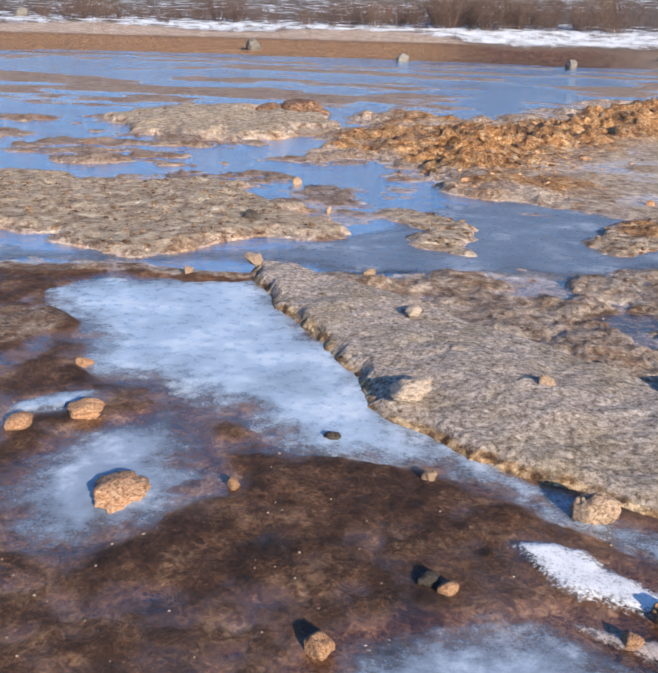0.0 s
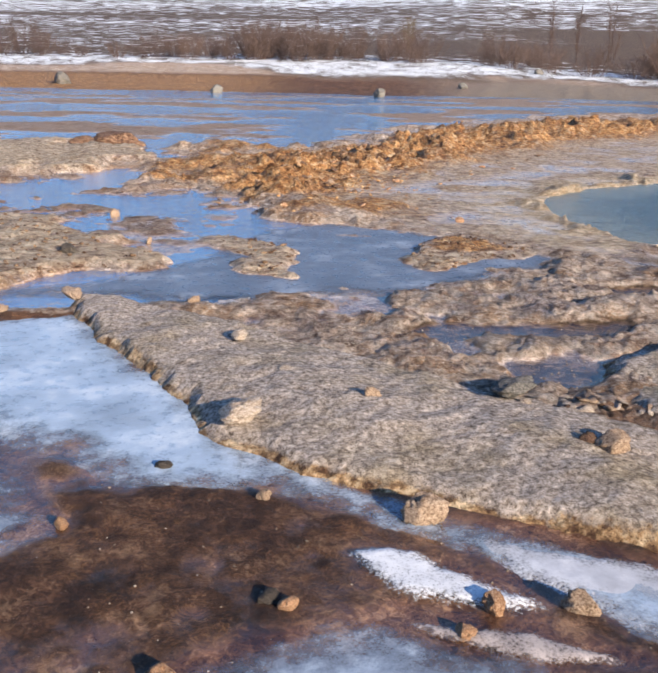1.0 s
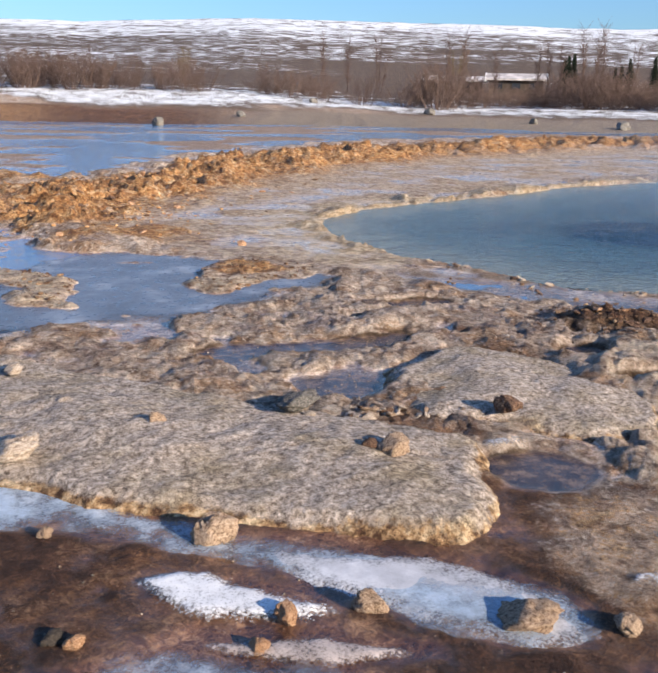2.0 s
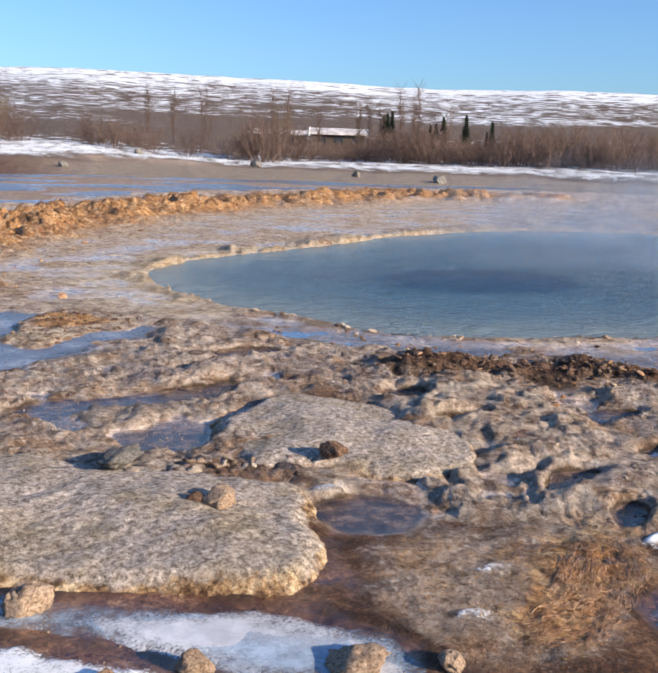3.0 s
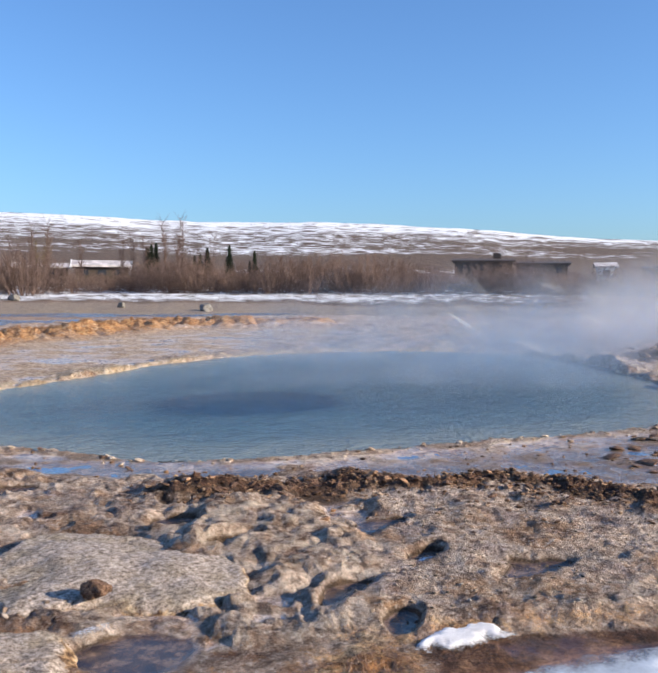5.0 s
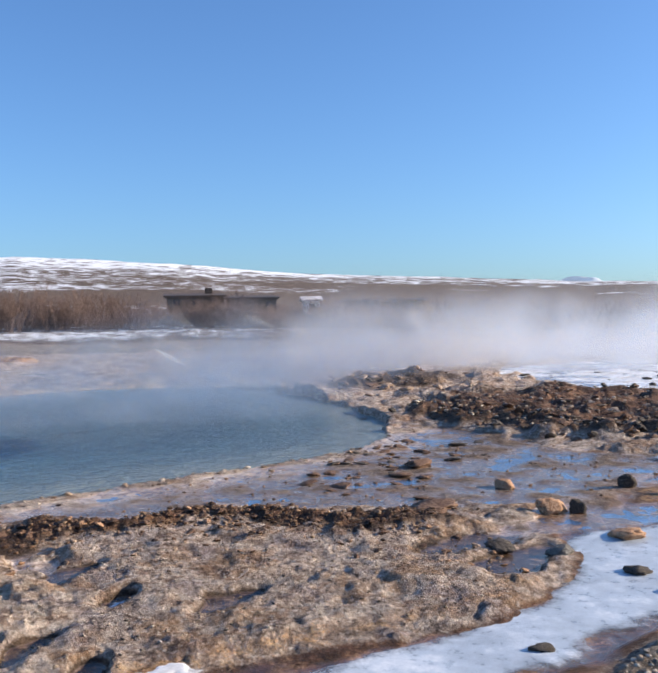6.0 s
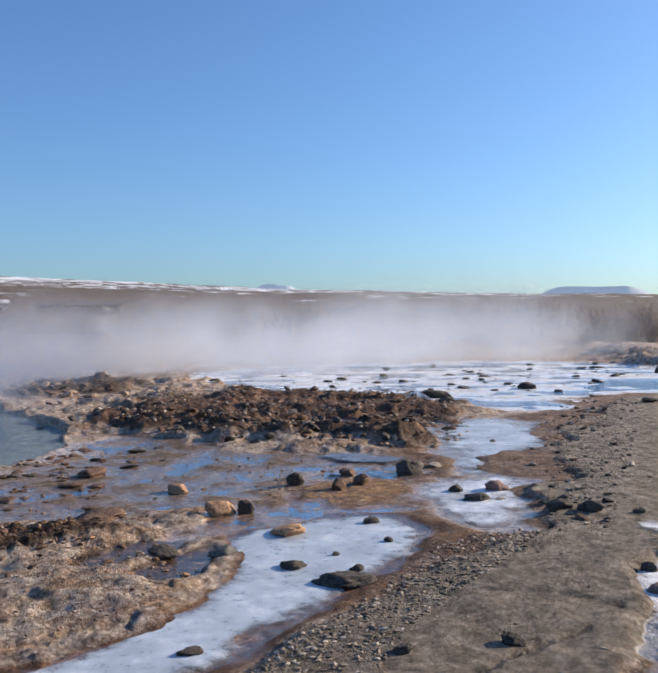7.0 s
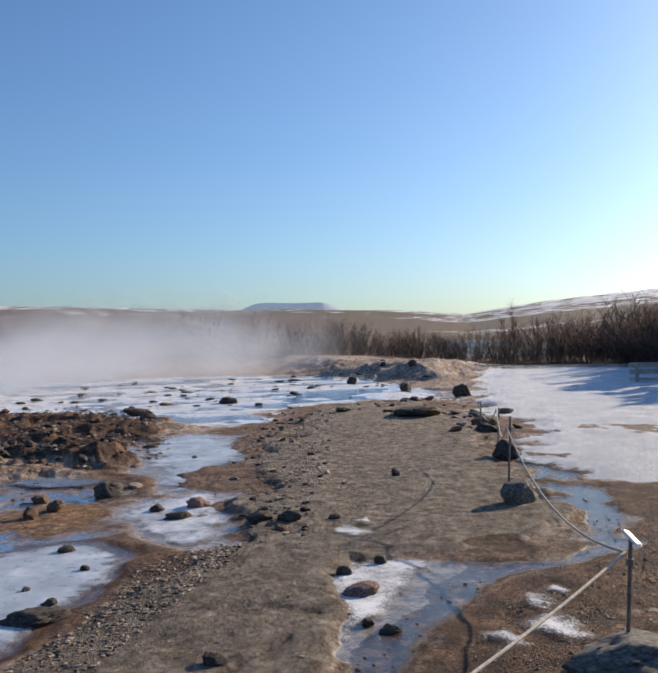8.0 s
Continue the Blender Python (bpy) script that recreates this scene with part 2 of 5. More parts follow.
def far_land(x, y):
    """Height of the land that rises behind the hot springs."""
    r, az = np.hypot(x - 0.4, y + 0.6), np.degrees(np.arctan2(x - 0.4, y + 0.6))
    foot, top, edge = (np.interp(az, *np.array(t).T) for t in (FOOT, SKYLINE, HEDGE))
    top = top + 0.05 * value_noise(az * 0.35, az * 0 + 3, 5)
    k = np.clip(np.log(np.maximum(r, 1) / edge) / np.log(3000 / edge), 0, 1.2)
    el = foot + (top - foot) * np.where(k < 1, np.maximum(k, 0) ** 0.8, 1 - 3 * (k - 1))
    z = 1.47 + r * np.tan(np.radians(el)) + np.where(k > 0.02, r * 0.0016 * fbm(x, y, 0.006, 4, 9), 0)
    return z, step(0.68 * edge, edge, r)


TAN, BROWN, ORANGE, GREY, DARK, SNOW, CREAM = (0,) * 6, (1, 0, 0, 0, 0, 0), (0, 1, 0, 0, 0, 0), (0, 0, 1, 0, 0, 0), (0, 0, 0, 1, 0, 0), (0, 0, 0, 0, 1, 0), (0, 0, 0, 0, 0, 1)


def land(x, y):
    """Height of the ground, and how much of each kind of surface lies there."""
    r = np.hypot(x - 0.4, y + 0.6)
    big = np.clip(r / 6, 0.35, 4)
    rough = fbm(x, y, 3.0, 5, 11)
    lumps = 1 - 3 * np.abs(fbm(x, y, 5.0, 4, 13))
    coral = 1 - 3.2 * np.abs(fbm(x, y, 17, 3, 14))
    crust = 0.02 * rough + 0.012 * lumps * (0.5 + 0.7 * rough) + 0.016 * fbm(x, y, 15, 4, 12) + 0.0035 * coral * step(9, 6, r)
    scarp = fbm(x, y, 3.8, 5, 15)
    ledge = fbm(x, y, 1.3, 5, 16)
    crust = crust + 0.013 * (step(-0.03, 0.04, scarp) + 0.7 * step(0.16, 0.21, scarp) - 0.7) * step(10, 7, r) + 0.035 * (step(-0.02, 0.03, ledge) + step(0.18, 0.22, ledge) - 0.7) * step(7, 10, r)
    z = 0.034 + crust
    kinds = np.zeros(x.shape + (6,))
    reach = 0.2 * big * (1 + 0.8 * step(5, 9, r)) * np.clip(2.5 / big, 0.5, 1)
    wx = x + reach * fbm(x, y, 1.6, 5, 21)
    wy = y + reach * fbm(x, y, 1.6, 5, 22)

    def lay(outline, level, amp, freq, edge, kind, seed, mix=1.0, rugged=0.0):
        nonlocal z, kinds
        p = rounded(outline, 1)
        d = inside(p, wx, wy)
        on = d > -edge
        w = step(-edge, edge, d[on])
        z[on] += w * (level + amp * fbm(x[on], y[on], freq, 4, seed) + rugged * crust[on] - z[on])
        kinds[on] += (w * mix)[..., None] * (np.array(kind) - kinds[on])
        return d

    lay(WET, -0.014, 0.0, 1, 0.25, BROWN, 30, 0.45)
    wet = step(-0.2, 0.3, inside(rounded(WET, 1), wx, wy))
    ripple = fbm(x * 0.6, y, 3.0, 4, 28) * step(6, 12, r) * 0.055 + fbm(x * 0.35, y, 1.1, 4, 29) * step(14, 24, r) * 0.1
    patches = ripple + fbm(x * 0.55, y, 1.1, 5, 31) * step(4, 9, r) * 0.06 + crust * step(6, 12, r) + fbm(x * 0.4, y, 0.25, 3, 32) * step(12, 22, r) * 0.07
    z = z + wet * patches * step(24, 12, r)
    # flat islets and water lanes, coarser with distance
    lanes = fbm(x * 0.8, y, 0.95, 5, 27) * step(22, 14, r) + fbm(x * 0.7, y, 0.36, 5, 26) * step(13, 22, r)
    bias = 0.05 - 0.1 * step(-0.1, 0.3, x / np.maximum(y, 1))
    z = z - wet * step(9, 16, r) * (0.04 * np.tanh(8 * (lanes + bias)) + 0.006)
    lay(FLAT_NORTH, 0.012, 0.008, 1.6, 0.2, (0.08, 0.42, 0.34, 0, 0, 0.48), 33, 0.95, 0.14)
    lay(FLAT_SOUTH, 0.007, 0.016, 3.2, 0.15, (0.36, 0.02, 0.4, 0.58, 0, 0.12), 34, 0.95, 0.16)
    lay(MUD, 0.014, 0.009, 2.5, 0.12, BROWN, 35, 1, 0.25)
    lay(ALGAE, 0.024, 0.014, 5, 0.2, (0.42, 0.42, 0.12, 0, 0, 0.14), 36, 1, 0.2)
    lay(FLOW, 0.03, 0.012, 6, 0.12, (0.2, 0.72, 0, 0, 0, 0), 39, 1, 0.5)
    lay(FLAKES, 0.02, 0.02, 5, 0.15, (0.2, 0, 0, 0, 0, 0.2), 37, 1, 0.5)
    for k, ice in enumerate((ICE_A, ICE_B, ICE_C, ICE_NEAR, SNOW_P, FROST, ICE_TAIL)):
        lay(ice, 0.005, 0.003, 3, 0.08, BROWN, 63 + k, 0.9)
    lay([(0.3, 5.0), (0.85, 4.4), (1.15, 4.0), (1.4, 4.5), (1.0, 5.2)], 0.022, 0.02, 4, 0.15, BROWN, 77, 0.45, 0.8)
    stain = step(0.05, 0.45, fbm(x, y, 0.9, 4, 78)) * step(12, 7, r)
    kinds[..., 0] = np.maximum(kinds[..., 0], 0.5 * stain)
    # low places in the crust that fill with water
    low = step(0.06, 0.3, fbm(x, y, 1.9, 4, 160)) * step(1.0, 1.6, x) * step(6.4, 5.6, x) * step(2.3, 2.9, y + 0.25 * x - 0.4) * step(6.2, 5.4, y)
    z, kinds = np.maximum(z - 0.06 * low, np.minimum(z, 0.004)), kinds + (0.75 * low)[..., None] * (np.array((0.4, 0, 0.2, 0.7, 0, 0)) - kinds)
    lay(SLAB_D, 0.06, 0.03, 2.5, 0.09, (0.05, 0, 0.05, 0, 0, 0.52), 38, 1, 0.6)
    lay(ISLAND_E, 0.11, 0.04, 1, 0.2, (0, 0, 0.2, 0, 0, 0.55), 39, 1, 0.5)
    for k, islet in enumerate(ISLETS):
        lay(islet, 0.028, 0.03, 4, 0.1, (0, 0.15 * k, 0, 0, 0, 0.5), 40 + k, 1, 0.6)
    lay(MOUND_N, 0.06, 0.03, 4, 0.15, TAN, 43, 1, 1.1)
    lay(CRUST, 0.055, 0.03, 3.5, 0.09, (0.32, 0.06, 0.14, 0.14, 0, 0.3), 44, 1, 0.6)
    lay(CORAL, 0.08, 0.022, 6, 0.12, (0.0, 0, 0.12, 0, 0, 0.42), 46, 1, 0.85)
    dc, _ = along([(3.2, 1.75), (3.45, 1.5), (3.9, 1.15), (4.4, 0.72), (4.9, 0.4), (5.5, 0.3)], wx, wy)
    w = 0.8 * np.exp(-(dc / 0.16) ** 2)
    kinds = kinds + w[..., None] * (np.array((0.3, 0.6, 0, 0, 0, 0.1)) - kinds)
    # orange crust along the north side
    d, s = along(ORANGE_ARC, wx, wy)
    width = 0.42 + 1.9 * s
    hump = np.exp(-(d / width) ** 2)
    z = z + hump * (0.06 + 0.1 * s + (0.18 + 0.12 * s) * np.abs(fbm(x, y, 2.8, 5, 45)) + 1.6 * crust) * step(0, 0.12, s + 0.06)
    kinds = kinds + (np.clip(1.25 * hump, 0, 1))[..., None] * (np.array((0.12, 1, 0, 0.2, 0, 0.28)) - kinds)
    for cx, cy, cr, ch in ((0.2, 11.6, 0.7, 0.12), (0.9, 13.2, 0.9, 0.16), (1.3, 15.6, 0.9, 0.2), (1.9, 9.2, 0.5, 0.08), (1.4, 10.4, 0.5, 0.1), (2.7, 7.0, 0.3, 0.03)):
        w = np.exp(-((wx - cx) ** 2 + (wy - cy) ** 2) / cr ** 2)
        z, kinds = z + w * ch * (1 + 0.6 * rough), kinds + (0.9 * w)[..., None] * (np.array(ORANGE) - kinds)
    # stony ridges
    d, s = along(RIDGE_J, wx, wy)
    w = np.exp(-(d / 0.26) ** 2)
    z, kinds = z + w * (0.05 + 0.08 * np.abs(fbm(x, y, 7, 4, 46))), kinds + w[..., None] * (np.array((0.55, 0.1, 0, 0.9, 0, 0)) - kinds)
    lay(HEAP_K, 0.07, 0.07, 1.1, 0.5, (0.6, 0.1, 0, 0.62, 0, 0), 47, 1, 1.4)
    d, s = along(RIDGE_K, wx, wy)
    w = np.exp(-(d / 0.7) ** 2)
    z, kinds = z + w * (0.09 + 0.12 * np.abs(fbm(x, y, 2.5, 4, 48))), kinds + w[..., None] * (np.array((0.5, 0.05, 0, 0.8, 0, 0)) - kinds)
    w = np.exp(-((wx - 20) / 4) ** 2 - ((wy - 6) / 1.8) ** 2)
    z, kinds = z + w * (0.2 * (1 + 0.8 * fbm(x, y, 1.2, 5, 49)) + crust), kinds + w[..., None] * (np.array((0, 0.1, 0, 0.85, 0, 0)) - kinds)
    lay([(2.6, 0.2), (4.3, 0.2), (5.6, 0.1), (6.5, 0.6), (9.6, -0.4), (12, -1.6), (20, -4.6), (20, -9), (8.5, -6.0), (6, -7.5), (2, -6.5), (1.2, -2.5)], 0.024, 0.014, 3, 0.3, (0.6, 0.1, 0.3, 0.3, 0, 0), 171, 0.9, 0.2)
    lay([(6.3, 0.9), (7.4, 0.5), (7.6, -0.1), (9.2, 0.0), (9.7, -1.2), (8.6, -1.1), (7.3, -1.05), (7.1, -0.4), (6.4, 0.3)], 0.002, 0.018, 3.5, 0.15, (0.5, 0, 0.4, 0.5, 0, 0), 170, 0.95, 0.14)
    lay([(5.7, 1.1), (6.3, 1.0), (6.35, 0.5), (5.75, 0.75)], 0.004, 0.008, 5, 0.1, (0.3, 0, 0.1, 1, 0, 0), 172)
    lay(SAND, 0.022, 0.012, 3, 0.12, (0.55, 0.5, 0, 0, 0, 0), 50)
    lay(RIVER, 0.004, 0.004, 3, 0.08, BROWN, 51, 0.8)
    for k, ice in enumerate((ICE_MID, ICE_FAR)):
        lay(ice, 0.003, 0.006, 3, 0.1, (0.4, 0, 0.6, 0, 0, 0), 52 + k, 0.6)
    gravel = [(2.9, -2.3), (4.0, -2.2), (5.0, -2.75), (5.5, -3.6), (5.8, -4.25), (6.5, -4.95), (7.3, -5.1), (8.3, -5.2), (7.4, -5.8), (6, -7), (4, -7), (1, -4)]
    lay(gravel, 0.025, 0.02, 4, 0.1, (0.7, 0.3, 0.1, 0.5, 0, 0), 54)
    lay(PLATE, 0.055, 0.022, 2.2, 0.04, (0.3, 0, 0.66, 0.1, 0, 0), 55, 1, 0.15)
    kinds[..., 0] = np.clip(kinds[..., 0] + 0.5 * fbm(x, y, 0.8, 4, 79) * step(-0.1, 0.1, inside(PLATE, x, y)), 0, 1)
    lay(STREAM, 0.005, 0.008, 4, 0.1, (0.4, 0, 0.1, 1, 0, 0), 56)
    lay(ICE_PATH, 0.004, 0.006, 3, 0.06, GREY, 75)
    # wet hollow by the stream, its shadow included in the dark colour
    lay([(6.27, -3.35), (6.25, -3.88), (5.75, -3.6), (5.8, -3.25)], 0.02, 0.01, 5, 0.09, (0.5, 0, 0, 0.9, 0, 0), 74)
    for line in ([(3.4, -0.75), (3.9, -0.95), (4.3, -1.3), (4.6, -1.7)], [(5.9, -1.5), (5.75, -1.75), (5.45, -2.0)]):
        dc, _ = along(line, wx, wy)
        z = z - 0.016 * np.exp(-(dc / 0.02) ** 2)
    dc, _ = along([(5.3, -1.15), (5.22, -1.4), (5.21, -1.6), (5.08, -1.77), (4.96, -1.95)], x + 0.05 * fbm(x, y, 5, 3, 76), y)
    z = z - 0.02 * np.exp(-(dc / 0.025) ** 2)
    lay(WHITE_ICE, 0.004, 0.03, 0.9, 0.3, (0.35, 0, 0.3, 0, 0.62, 0), 57, 0.95)
    lay(SNOW_FIELD, 0.06, 0.05, 1.3, 0.15, SNOW, 58)
    for cx, cy, rx, ry in ((11.2, -8.0, 0.8, 0.3), (9.4, -5.95, 0.25, 0.1)):
        w = step(1.3, 0.7, np.hypot((wx - cx) / rx, (wy - cy) / ry))
        kinds = kinds + w[..., None] * (np.array((0.4, 0, 0.6, 0.2, 0, 0)) - kinds)
    lay(BANK, 0.5, 0.2, 0.3, 1.4, (0, 0.12, 0.2, 0, 0.25, 0.1), 59, 1, 1)
    # hollows that hold water
    for cx, cy, rx, ry in PUDDLES:
        w = step(1.5, 0.95, np.hypot((wx - cx) / rx, (wy - cy) / ry))
        z, kinds = z * (1 - w) + 0.004 * w, kinds + (0.95 * w)[..., None] * (np.array((0.3, 0, 0.2, 0.9, 0, 0)) - kinds)
    # the great pool and its pale rim
    d = inside(rounded(POOL), x + 0.05 * big * fbm(x, y, 1.8, 3, 60), y + 0.05 * big * fbm(x, y, 1.8, 3, 61))
    rim = np.exp(-(d / 0.28) ** 2) * step(-9, -4, x - 1.6 * y + 2)
    north = step(0.0, 1.2, y - 8.2 + 0.4 * (8 - x) * (x < 8))
    z = np.where(d > 0, -0.02 - 0.9 * step(0, 3.5, d), np.where(d > -0.4, np.maximum(z, 0.0), z)) + np.exp(-((d + 0.1) / 0.12) ** 2) * (0.006 + 0.03 * step(-0.2, 0.7, fbm(x, y, 2.5, 4, 62)) * (0.4 + north))
    kinds = kinds + (np.exp(-((d + 0.22) / 0.45) ** 2) * (0.45 + 0.9 * north) * (0.75 + 0.8 * fbm(x, y, 1.5, 3, 69)))[..., None] * (np.array((0, 0.35, 0, 0, 0, 0.8)) - kinds)
    # road, and the rising land behind it
    far, w = far_land(x, y)
    az = np.degrees(np.arctan2(x - 0.4, y + 0.6))
    road = step(0.63, 0.66, r / 80) * step(0.86, 0.82, r / 80) * step(80, 65, az)
    kinds = kinds + (road * w ** 0)[..., None] * (np.stack([0.75 - 0.4 * step(10, 24, az), 0.5 * step(16, 2, az), 0.12 + 0.45 * step(5, 22, az), 0.35 + 0.15 * step(5, 22, az), 0 * az, 0 * az], -1) - kinds)
    z = z * (1 - w) + far * w
    edge = np.interp(az, *np.array(HEDGE).T)
    shore = 0.85 - 0.06 * step(2, 9, az)
    back = step(shore, shore + 0.06, r / edge + 0.05 * fbm(x, y, 0.1, 4, 71))
    height_share = np.clip((far - 5) / 200, 0, 1)
    white = np.clip(0.17 + 0.55 * fbm(x, y, 0.005, 4, 70) + 0.75 * height_share + 0.4 * step(106, 115, az) - 0.5 * step(40, 90, az) * (1 - height_share) + 0.5 * step(1.25, 0.9, r / edge), 0, 1)
    land_kind = np.stack([0.3 * (1 - white), 0.02 + 0 * white, 0.38 * (1 - white), 0.72 + 0.1 * step(50, 85, az), white, 0 * white], -1)
    kinds = kinds + back[..., None] * (land_kind - kinds)
    return z, np.clip(kinds, 0, 1)


FIELD = {}


def height_at(x, y):
    """Height of the finished ground, read off its rings."""
    r, az = math.hypot(x - 0.4, y + 0.6), math.degrees(math.atan2(x - 0.4, y + 0.6))
    az = az if az >= -34 else az + 360
    i = int(np.clip(np.searchsorted(FIELD["r"], r) - 1, 0, len(FIELD["r"]) - 2))
    j = int(np.clip(np.searchsorted(FIELD["az"], az) - 1, 0, len(FIELD["az"]) - 2))
    f = min(1, max(0, (r - FIELD["r"][i]) / (FIELD["r"][i + 1] - FIELD["r"][i])))
    g = min(1, max(0, (az - FIELD["az"][j]) / (FIELD["az"][j + 1] - FIELD["az"][j])))
    q = FIELD["z"][i:i + 2, j:j + 2]
    return float((q[0, 0] * (1 - g) + q[0, 1] * g) * (1 - f) + (q[1, 0] * (1 - g) + q[1, 1] * g) * f)


# ---- materials ----
def material(name):
    m = bpy.data.materials.new(name)
    m.use_nodes = True
    return m, m.node_tree, m.node_tree.nodes["Principled BSDF"]


class Nodes:
    """Shorthand for wiring a node tree."""

    def __init__(self, tree):
        self.tree = tree

    def node(self, kind, **values):
        n = self.tree.nodes.new(kind)
        for key, value in values.items():
            n.inputs[key].default_value = value
        return n

    def link(self, a, b):
        self.tree.links.new(a, b)

    def noise(self, scale, detail=6, rough=0.6, vector=None, distort=0.0):
        n = self.node("ShaderNodeTexNoise", Scale=scale, Detail=detail, Roughness=rough, Distortion=distort)
        self.link(vector or self.place(), n.inputs["Vector"])
        return n.outputs["Fac"]

    def place(self):
        return self.node("ShaderNodeNewGeometry").outputs["Position"]

    def own(self):
        return self.node("ShaderNodeTexCoord").outputs["Object"]

    def stretch(self, vector, sx, sy, sz):
        n = self.node("ShaderNodeMapping")
        n.inputs["Scale"].default_value = (sx, sy, sz)
        self.link(vector, n.inputs["Vector"])
        return n.outputs[0]

    def ramp(self, fac, stops, squeeze=0.62):
        n = self.node("ShaderNodeValToRGB")
        el = n.color_ramp.elements
        while len(el) < len(stops):
            el.new(0.5)
        for e, (p, c) in zip(el, stops):
            e.position, e.color = 0.5 + (p - 0.5) * squeeze, (*c, 1) if len(c) == 3 else c
        self.link(fac, n.inputs[0])
        return n.outputs[0]

    def math(self, op, a, b=0.5, clamp=False):
        n = self.node("ShaderNodeMath")
        n.operation, n.use_clamp = op, clamp
        for k, v in enumerate((a, b)):
            if isinstance(v, (int, float)):
                n.inputs[k].default_value = v
            else:
                self.link(v, n.inputs[k])
        return n.outputs[0]

    def remap(self, v, a, b, c=0.0, d=1.0):
        n = self.node("ShaderNodeMapRange")
        n.interpolation_type = "SMOOTHSTEP"
        self.link(v, n.inputs[0])
        for k, q in enumerate((a, b, c, d)):
            n.inputs[k + 1].default_value = q
        return n.outputs[0]

    def mix(self, fac, a, b, blend="MIX"):
        n = self.node("ShaderNodeMix")
        n.data_type, n.blend_type = "RGBA", blend
        for slot, v in ((0, fac), (6, a), (7, b)):
            if isinstance(v, (int, float)):
                n.inputs[slot].default_value = v
            elif isinstance(v, tuple):
                n.inputs[slot].default_value = (*v, 1)
            else:
                self.link(v, n.inputs[slot])
        return n.outputs[2]

    def bump(self, height, strength, distance, normal=None):
        n = self.node("ShaderNodeBump", Strength=strength, Distance=distance)
        self.link(height, n.inputs["Height"])
        if normal:
            self.link(normal, n.inputs["Normal"])
        return n.outputs[0]

    def attribute(self, name):
        n = self.node("ShaderNodeAttribute")
        n.attribute_name = name
        return n


def ground_material():
    m, tree, bsdf = material("sinter_ground")
    g = Nodes(tree)
    one, two = g.attribute("kinds_a"), g.attribute("kinds_b")
    parts = []
    for a in (one, two):
        s = g.node("ShaderNodeSeparateColor")
        g.link(a.outputs["Color"], s.inputs[0])
        parts += [s.outputs[0], s.outputs[1], s.outputs[2]]
    coarse, medium, fine = g.noise(1.7, 8, 0.65), g.noise(9, 8, 0.7), g.noise(70, 6, 0.75)
    grain = g.noise(260, 3, 0.7)
    tan = g.ramp(medium, [(0.3, (0.26, 0.17, 0.12)), (0.45, (0.6, 0.455, 0.35)), (0.58, (0.75, 0.6, 0.48)), (0.8, (0.84, 0.73, 0.63))])
    tan = g.mix(g.remap(g.noise(0.75, 6, 0.65), 0.5, 0.62, 0, 0.4), tan, g.ramp(medium, [(0.3, (0.12, 0.1, 0.085)), (0.5, (0.3, 0.26, 0.22)), (0.75, (0.46, 0.42, 0.36))]))
    tan = g.mix(g.remap(coarse, 0.5, 0.6, 0, 0.75), tan, g.ramp(medium, [(0.3, (0.15, 0.07, 0.03)), (0.55, (0.44, 0.24, 0.11)), (0.8, (0.68, 0.46, 0.27))]))
    mottle = g.noise(31, 7, 0.75, None, 0.4)
    tan = g.mix(g.remap(mottle, 0.38, 0.48, 0.45, 0.0), tan, (0.13, 0.075, 0.045))
    tan = g.mix(g.remap(mottle, 0.53, 0.62, 0.0, 0.85), tan, (0.84, 0.72, 0.6))
    tan = g.mix(g.remap(g.noise(2.6, 6, 0.7), 0.52, 0.64, 0.0, 0.7), tan, g.ramp(mottle, [(0.3, (0.16, 0.11, 0.1)), (0.5, (0.4, 0.31, 0.29)), (0.7, (0.62, 0.53, 0.5))]))
    tan = g.mix(g.remap(g.noise(5.5, 6, 0.65, None, 0.6), 0.55, 0.61, 0.0, 0.6), tan, g.ramp(mottle, [(0.3, (0.11, 0.05, 0.03)), (0.5, (0.3, 0.165, 0.1)), (0.7, (0.5, 0.32, 0.2))]))
    crevice = g.math("ABSOLUTE", g.math("SUBTRACT", g.noise(11, 6, 0.7, None, 1.2), 0.5))
    tan = g.mix(g.remap(crevice, 0.002, 0.014, 0.6, 0.0), tan, (0.07, 0.045, 0.03))
    strands = g.math("ADD", g.math("MULTIPLY", g.noise(4.5, 6, 0.6), 0.5), g.math("MULTIPLY", g.noise(26, 7, 0.75, None, 2.0), 0.5))
    brown = g.ramp(strands, [(0.3, (0.028, 0.015, 0.011)), (0.44, (0.082, 0.038, 0.024)), (0.55, (0.165, 0.08, 0.045)), (0.7, (0.44, 0.26, 0.15))])
    threads = g.math("ABSOLUTE", g.math("SUBTRACT", g.noise(8, 7, 0.72, None, 2.6), 0.5))
    brown = g.mix(g.math("MULTIPLY", g.remap(threads, 0.0, 0.022, 0.75, 0.0), g.remap(coarse, 0.42, 0.6)), brown, (0.42, 0.21, 0.09))
    brown = g.mix(g.remap(g.noise(190, 2, 0.5), 0.7, 0.76, 0.0, 0.7), brown, (0.6, 0.5, 0.4))
    orange = g.ramp(medium, [(0.3, (0.24, 0.095, 0.035)), (0.45, (0.56, 0.27, 0.1)), (0.6, (0.72, 0.43, 0.2)), (0.8, (0.8, 0.61, 0.39))])
